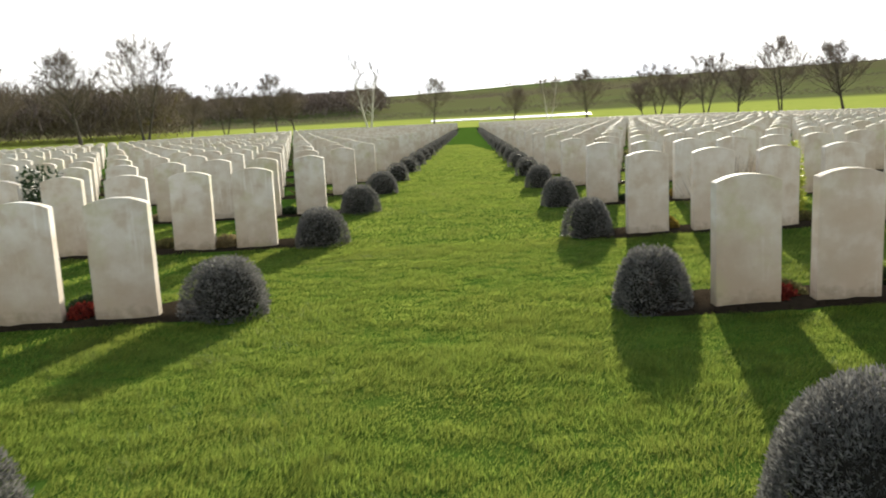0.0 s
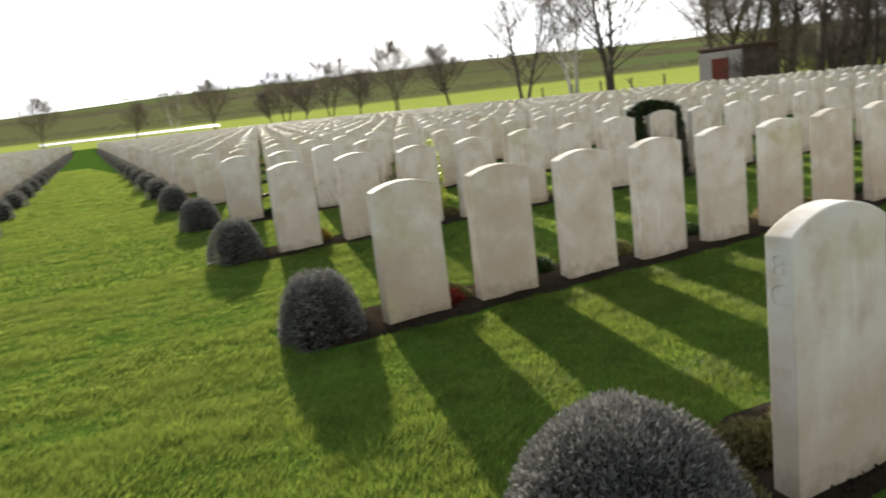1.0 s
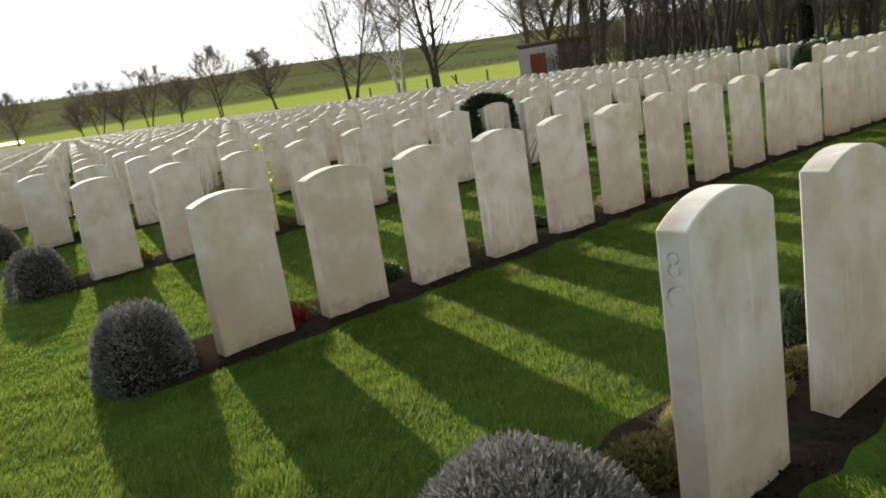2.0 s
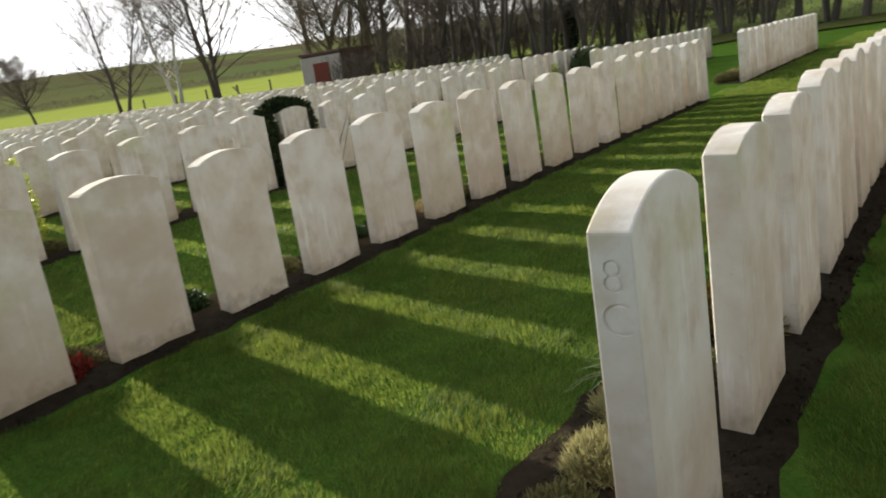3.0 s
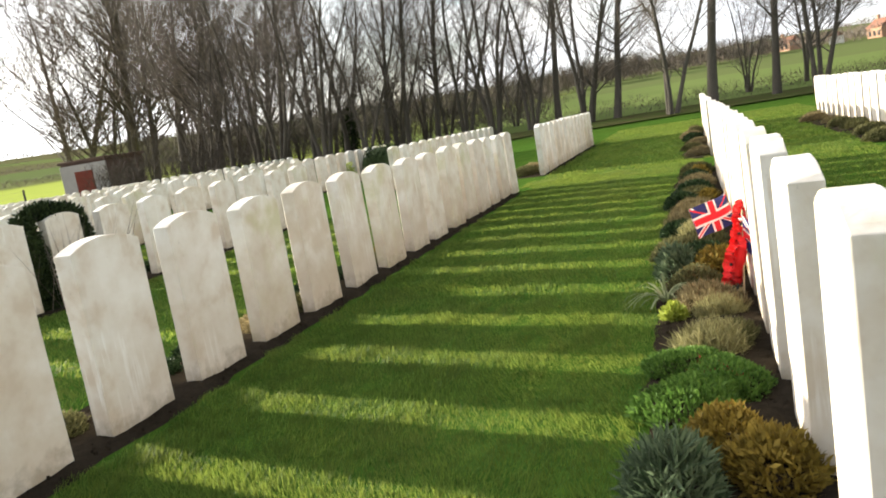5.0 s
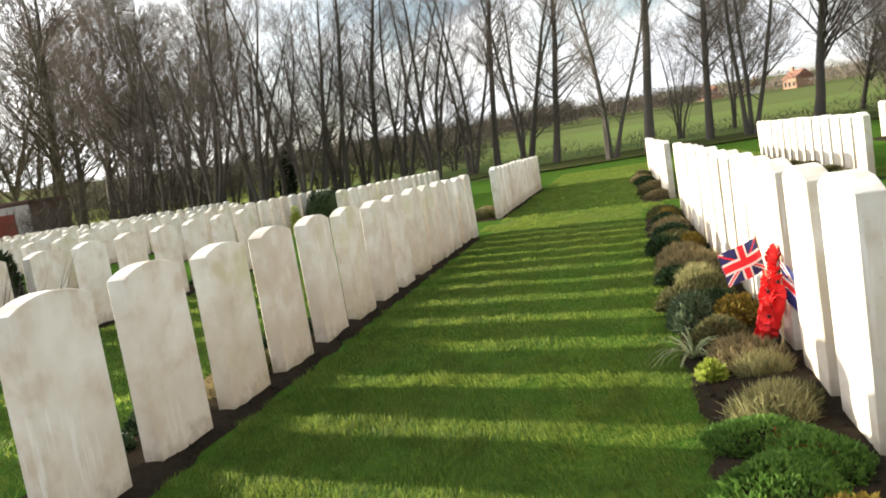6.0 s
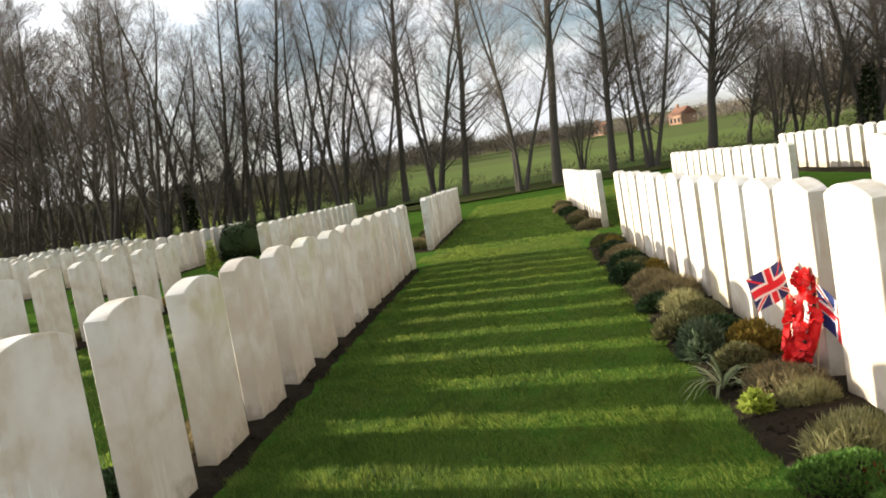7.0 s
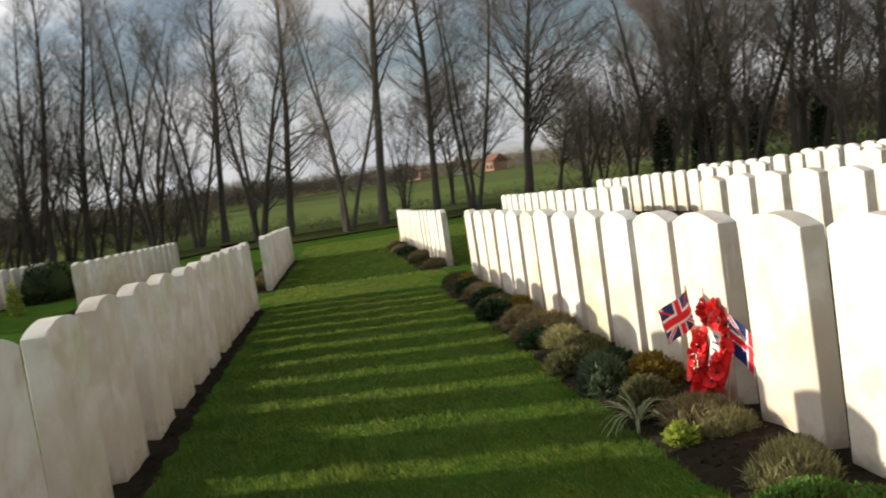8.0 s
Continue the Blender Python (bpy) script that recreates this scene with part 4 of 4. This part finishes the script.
brush("woodland", [polar(rs.uniform(51.5, 81), rs.uniform(96, 170), rs.uniform(0.4, 1.2)) for i in range(520)], 50, 4.2, 1.6, 0.04, 13, BRAMBLE, "brown winter scrub behind the bare trees", "woodland")
brush("woodland", [polar(rs.uniform(106, 150), rs.uniform(58, 105), rs.uniform(0.6, 1.3)) for i in range(1000)], 46, 5.2, 1.3, 0.045, 14, BRAMBLE, "dark brown winter scrub beyond the far graves", "woodland")
brush("woodland", [polar(rs.uniform(80, 106), rs.uniform(235, 330), rs.uniform(0.5, 1.2)) for i in range(420)], 40, 4.5, 1.8, 0.09, 15, FAR_TWIG, "bare trees and hedges round the houses", "woodland")
brush("woodland", [polar(rs.uniform(52, 87), rs.uniform(196, 224), rs.uniform(0.6, 1.2)) for i in range(620)], 44, 6.6, 1.6, 0.06, 16, BRAMBLE, "dark brown wood beyond the meadow", "woodland")
brush("woodland", [polar(rs.uniform(80, 96), rs.uniform(238, 270), rs.uniform(0.5, 1.2)) for i in range(360)], 44, 6.0, 1.7, 0.07, 17, BRAMBLE, "brown bare wood on the rise behind the meadow", "woodland")
brush("hedgerow", [polar(az, 228 + 12 * math.sin(az * 0.11) + rs.uniform(-2, 2), rs.uniform(0.7, 1.3)) for az in np.linspace(-14, 80, 900)], 20, 1.7, 0.6, 0.06, 5, FAR_TWIG, "dark winter hedge along the field", "hedge")
brush("hedgerow", [polar(az, 430 + 40 * math.sin(az * 0.07), rs.uniform(0.6, 1.5) * (2.6 if rs.random() < 0.12 else 1)) for az in np.linspace(-20, 150, 1300)], 20, 2.2, 1.5, 0.13, 6, FAR_TWIG, "distant dark hedge with small trees", "hedge")
brush("woodland", [polar(rs.uniform(-8, -2), rs.uniform(900, 960), 1.0) for i in range(220)] + [polar(az, 1010 + rs.uniform(-40, 40), rs.uniform(0.4, 1.2)) for az in np.linspace(8, 160, 1500)], 24, 9.0, 5.0, 0.5, 7, FAR_TWIG, "distant line of trees on the skyline", "woodland")


# ---- the brick shelter and the fence ----
def shelter(x, y, w, d, h):
    z = land(x, y)
    top = new("brick_shelter")
    top.matrix_world = pose(x, y, z)
    part("wall", bm_mesh("wall", box_bm(w, d, h, 0.03, (w / 2, d / 2, -0.2)), BRICK), top, "dark brown brick walls")
    part("door_surround", bm_mesh("door_surround", box_bm(0.14, d + 0.10, h - 0.15, 0.02, (-0.05, d / 2, -0.2)), SURROUND), top, "pale stone front")
    door = part("door", bm_mesh("door", box_bm(0.08, 1.75, 2.05, 0.01, (-0.15, d / 2 - 0.05, 0)), RED_DOOR), top, "rust red double door")
    for i in range(5):
        part("plank", bm_mesh("plank", box_bm(0.03, 0.30, 1.95, 0.006, (-0.20, d / 2 - 0.05 - 0.68 + i * 0.34, 0.05)), RED_DOOR), door)
    part("roof", bm_mesh("roof", box_bm(w + 0.3, d + 0.3, 0.22, 0.03, (w / 2, d / 2, h - 0.2)), BRICK), top, "flat dark roof slab")
    part("step", bm_mesh("step", box_bm(0.5, 2.1, 0.14, 0.02, (-0.35, d / 2 - 0.05, -0.06)), SURROUND), top)
    tagged(top, "small dark brick shelter with a red door and flat roof", "shelter")


shelter(52.4, 44.6, 4.6, 4.4, 2.95)
posts = [(50.6, 51.5), (49.6, 54.6), (48.6, 57.6), (47.6, 60.6), (46.6, 64.0)]
fence = new("wire_fence")
for i, (x, y) in enumerate(posts):
    p = part("post", bm_mesh("post", box_bm(0.13, 0.13, 1.45, 0.02, (0, 0, -0.1)), FENCE), fence, "weathered wooden post")
    p.location = (x, y, land(x, y))
    if i == 1:
        q = part("brace", bm_mesh("brace", box_bm(0.09, 0.09, 1.6, 0.015), FENCE), fence)
        q.matrix_local = pose(x - 0.3, y - 1.0, land(x, y), -38, 0, 16)
for (x0, y0), (x1, y1) in zip(posts, posts[1:]):
    for hh in (0.5, 0.85, 1.2):
        wd = Wood()
        wd.tube([Vector((x0, y0, land(x0, y0) + hh)), Vector(((x0 + x1) / 2, (y0 + y1) / 2, land(x0, y0) + hh - 0.03)), Vector((x1, y1, land(x1, y1) + hh))], [0.006] * 3, 4)
        part("wire", mesh_of("wire", wd.v, wd.f, WIRE), fence)
tagged(fence, "post and wire fence on the cemetery boundary", "fence")


def house(name, az, dist, w, d, h, turn, walls, label):
    x, y = dist * math.sin(radians(az)), dist * math.cos(radians(az))
    top = new(name)
    top.matrix_world = pose(x, y, land(x, y) - 0.3, 0, 0, turn)
    part("wall", bm_mesh("wall", box_bm(w, d, h, 0.03), walls), top)
    v = [(-w / 2 - 0.4, -d / 2 - 0.4, h), (w / 2 + 0.4, -d / 2 - 0.4, h), (w / 2 + 0.4, d / 2 + 0.4, h), (-w / 2 - 0.4, d / 2 + 0.4, h), (-w / 2 - 0.2, 0, h + d * 0.42), (w / 2 + 0.2, 0, h + d * 0.42)]
    roof = part("roof", mesh_of("roof", v, [(0, 1, 5, 4), (2, 3, 4, 5), (0, 4, 3), (1, 2, 5), (3, 2, 1, 0)], ROOF_TILE), top)
    part("chimney", bm_mesh("chimney", box_bm(0.7, 0.7, 2.0, 0.03, (w * 0.3, 0, h + d * 0.25)), HOUSE_BRICK), roof)
    for side in (-1, 1):
        for i in range(3):
            for zz in ((0.9,) if h < 4 else (0.9, 3.5)):
                part("window", bm_mesh("window", box_bm(1.1, 0.10, 1.3, 0.02, (-w * 0.3 + i * w * 0.3, side * (d / 2 + 0.01), zz)), PANE), top)
    part("door", bm_mesh("door", box_bm(0.95, 0.12, 2.05, 0.02, (w * 0.42, -d / 2 - 0.02, 0.3)), FENCE), top)
    tagged(top, label, "house", "houses on the hill")


house("brick_house", 101.6, 262, 7.0, 5.5, 3.2, 20, HOUSE_BRICK, "brown brick house with a tiled roof on the rise")
house("white_house", 99.0, 275, 4.6, 4.0, 2.6, -10, HOUSE_WHITE, "small white rendered house with a tiled roof")
house("brick_house", 96.2, 300, 7.0, 5.0, 2.8, 35, HOUSE_BRICK, "low brown brick house behind bare trees")

# ---- the poppy wreath with two small flags ----
wx, wy = 3.13, 0.20
wreath = new("poppy_wreath")
wreath.matrix_world = pose(wx, wy, land(wx, wy) - 0.09, 14, 0, -6)
ring = Wood()
RW, RH = 0.115, 0.165
pts = [Vector((RW * math.cos(a), 0, 0.34 + RH * math.sin(a))) for a in np.linspace(0, 2 * math.pi, 25)]
ring.tube(pts, [0.022] * 25, 8)
part("ring", mesh_of("ring", ring.v, ring.f, POPPY, True), wreath, "red padded ring")
pb = bmesh.new()
for j in range(5):
    a0 = 2 * math.pi * j / 5
    rings = []
    for rr, zz, ww in ((0.004, 0.0, 0.15), (0.020, 0.006, 0.55), (0.032, 0.016, 0.62), (0.037, 0.021, 0.40)):
        rings.append([pb.verts.new((rr * math.cos(a0 + s * ww), rr * math.sin(a0 + s * ww), zz + 0.003 * (j % 2) + 0.003 * abs(s))) for s in (-1, -0.5, 0, 0.5, 1)])
    for r0, r1 in zip(rings, rings[1:]):
        for i in range(4):
            pb.faces.new((r0[i], r0[i + 1], r1[i + 1], r1[i]))
petals = bm_mesh("poppy", pb, POPPY, True)
eb = bmesh.new()
bmesh.ops.create_uvsphere(eb, u_segments=8, v_segments=5, radius=0.008, matrix=Matrix.Translation((0, 0, 0.008)) @ Matrix.Diagonal((1, 1, 0.6, 1)))
eye_data = bm_mesh("poppy_eye", eb, POPPY_EYE, True)
rs = random.Random(3)
for i in range(46):
    a = 2 * math.pi * i / 23 + (0.13 if i >= 23 else 0)
    out = 1.06 if i < 23 else 0.95
    c = part("poppy", petals, wreath)
    tilt = rs.uniform(-25, 25) + (0 if i >= 23 else 14)
    c.matrix_local = pose(RW * out * math.cos(a) * (1.1 if i < 23 else 1), 0.022 + rs.uniform(-0.004, 0.006), 0.34 + RH * out * math.sin(a), -90 + rs.uniform(-30, 30), tilt, rs.uniform(0, 360)) @ Matrix.Diagonal((0.86, 0.86, 1.1, 1))
    e = part("eye", eye_data, c, "black centre")
card = part("card", bm_mesh("card", box_bm(0.085, 0.003, 0.16, 0.001, (0, 0.0, 0.26)), CARD), wreath, "white printed card")
for zz, ww in ((0.38, 0.05), (0.355, 0.06), (0.33, 0.055)):
    part("print_line", bm_mesh("print_line", box_bm(ww, 0.001, 0.007, 0, (0, 0.0026, zz)), POPPY_EYE), card)
for sx in (-1, 1):
    leg = Wood()
    leg.tube([Vector((0.05 * sx, 0, 0.03)), Vector((0.06 * sx, -0.01, 0.24))], [0.003, 0.003], 5)
    part("stand_leg", mesh_of("stand_leg", leg.v, leg.f, WIRE), wreath, "thin wire leg")
tagged(wreath, "red poppy wreath leaning against a headstone", "wreath")


def small_flag(x, y, z, turn, tilt, w=0.20, h=0.135, below=0.32, sag=0.0):
    """A little cloth flag: blue field, white and red crosses, each as a layer a little proud of the other on both faces."""
    top = new("hand_flag")
    top.matrix_world = pose(x, y, z, 0, tilt, turn)

    def cloth(u, v, lift):
        return Vector((u, lift + 0.012 * math.sin(u / w * 5.0) + 0.006 * math.sin(v / h * 4.0 + 1.0), v - sag * u))

    def sheet(name, shape, lift, material, label):
        vs, fs = [], []
        n = 10
        for sgn in (-1, 1):
            for quad in shape:
                b = len(vs)
                p0, p1, p2, p3 = [Vector((a[0] * w, a[1] * h, 0)) for a in quad]
                for i in range(n + 1):
                    lo, hi = p0.lerp(p1, i / n), p3.lerp(p2, i / n)
                    for q in (lo, hi):
                        vs.append(cloth(q.x, q.y, lift * sgn))
                fs += [(b + 2 * i, b + 2 * i + 2, b + 2 * i + 3, b + 2 * i + 1) for i in range(n)]
        part(name, mesh_of(name, vs, fs, material, True), top, label)

    sheet("field", [((0, 0), (1, 0), (1, 1), (0, 1))], 0.0004, FLAG_BLUE, "dark blue cloth")
    e = 0.11
    white = [((0, 0), (1, 1 - e), (1, 1), (0, e)), ((0, 0), (1 - 0.07, 1), (1, 1), (0.07, 0)), ((0, 1 - e), (1, 0), (1, e), (0, 1)), ((0, 1), (0.93, 0), (1, 0), (0.07, 1))]
    sheet("white_saltire", white, 0.0012, FLAG_WHITE, "white diagonal bands")
    e = 0.06
    sheet("red_saltire", [((0, 0), (1, 1 - e), (1, 1), (0, e)), ((0, 1 - e), (1, 0), (1, e), (0, 1))], 0.0020, FLAG_RED, "red diagonal bands")
    sheet("white_cross", [((0, 0.33), (1, 0.33), (1, 0.67), (0, 0.67)), ((0.39, 0), (0.61, 0), (0.61, 1), (0.39, 1))], 0.0028, FLAG_WHITE, "white upright cross")
    sheet("red_cross", [((0, 0.40), (1, 0.40), (1, 0.60), (0, 0.60)), ((0.435, 0), (0.565, 0), (0.565, 1), (0.435, 1))], 0.0036, FLAG_RED, "red upright cross")
    st = Wood()
    st.tube([Vector((0, 0, -below)), Vector((0, 0, h + 0.02))], [0.004, 0.004], 6)
    part("stick", mesh_of("stick", st.v, st.f, STICK, True), top, "thin wooden stick")
    tagged(top, "small red, white and blue hand flag on a stick", "flag", "flags by the wreath")


small_flag(3.24, 0.14, 0.325, 128, 12, 0.20, 0.14)
small_flag(3.0, 0.125, 0.245, 214, 7, 0.17, 0.15, 0.28, 0.75)

# ---- grass ----
def bumps(x, y, size):
    """Smooth random values from 0 to 1 on a grid of that size."""
    t = np.random.default_rng(77).uniform(0, 1, (64, 64))
    u, v = x / size, y / size
    i, j = np.floor(u).astype(int), np.floor(v).astype(int)
    a, b = u - i, v - j
    a, b = a * a * (3 - 2 * a), b * b * (3 - 2 * b)
    q = lambda p, r: t[p % 64, r % 64]
    return (q(i, j) * (1 - a) + q(i + 1, j) * a) * (1 - b) + (q(i, j + 1) * (1 - a) + q(i + 1, j + 1) * a) * b


def lawn(name, x0, x1, y0, y1, density, h, w, seed):
    """Short blades, each a thin triangle, left out where the beds lie."""
    g = np.random.default_rng(seed)
    n = int((x1 - x0) * (y1 - y0) * density)
    x, y = g.uniform(x0, x1, n), g.uniform(y0, y1, n)
    keep = np.ones(n, bool)
    for k in range(-2, 12):
        ry = row_y(k)
        wob = 0.03 * np.sin(x * 9 + k) + 0.02 * np.sin(x * 23)
        xs = FIRST_ROW[0] if k == 0 else row_x(k)
        hid = (y > ry - 0.12 + wob) & (y < ry + TH + 0.40 + wob) & (x > xs - 0.52) & (x < xs + 9.7)
        keep &= ~hid
        if k >= 0:
            ly = left_y(k)
            keep &= ~((y > ly - 0.12 + wob) & (y < ly + TH + 0.40 + wob) & (x < left_x(k) + 0.60))
    x, y = x[keep], y[keep]
    n = len(x)
    z = -0.006 * np.maximum(0, x - 4)
    tall = 0.05 + 0.95 * bumps(x * 0.6, y, 0.07) + 0.9 * bumps(x * 0.5, y + 3.7, 0.28) + 0.35 * bumps(x, y, 1.1)
    hh = h * tall * g.uniform(0.5, 1.2, n)
    a = 0.5 + 2.6 * (bumps(x + 9.1, y, 0.45) - 0.5) + 2.2 * (bumps(x, y + 5.3, 0.16) - 0.5) + g.normal(0, 0.75, n)
    lean = g.uniform(0.25, 1.25, n) * hh
    b = np.stack([x, y, z - 0.003], 1)
    t = b + np.stack([np.cos(a) * lean, np.sin(a) * lean, hh], 1)
    c = a + np.pi / 2 + g.normal(0, 0.5, n)
    s = np.stack([np.cos(c), np.sin(c), np.zeros(n)], 1) * (w * g.uniform(0.6, 1.3, n))[:, None]
    me = fast_mesh(name, np.stack([b - s, t, b + s], 1).reshape(-1, 3), 3, GRASS)
    return tagged(new(name, me), "short mown green grass", "grass", kind="stuff")


lawn("lawn_grass", -3.6, 3.4, -0.7, 2.5, 17000, 0.022, 0.0020, 1)
lawn("lawn_grass", -3.6, 1.6, 2.5, 5.4, 11000, 0.022, 0.0026, 2)
lawn("lawn_grass", 3.4, 10.5, 0.2, 2.5, 8000, 0.020, 0.0030, 3)
lawn("lawn_grass", -3.3, 3.0, 5.4, 13.0, 2800, 0.024, 0.0045, 4)
lawn("lawn_grass", 1.6, 8.5, 2.5, 7.6, 2400, 0.024, 0.0045, 5)
lawn("lawn_grass", -7.0, -3.6, 0.4, 8.0, 2400, 0.024, 0.0045, 6)
lawn("lawn_grass", 1.0, 11.0, -2.6, -0.7, 2600, 0.024, 0.0045, 7)
lawn("lawn_grass", -2.6, 1.6, 13.0, 34.0, 900, 0.026, 0.008, 8)
lawn("lawn_grass", 10.5, 24.0, -2.5, 2.4, 1300, 0.026, 0.006, 9)
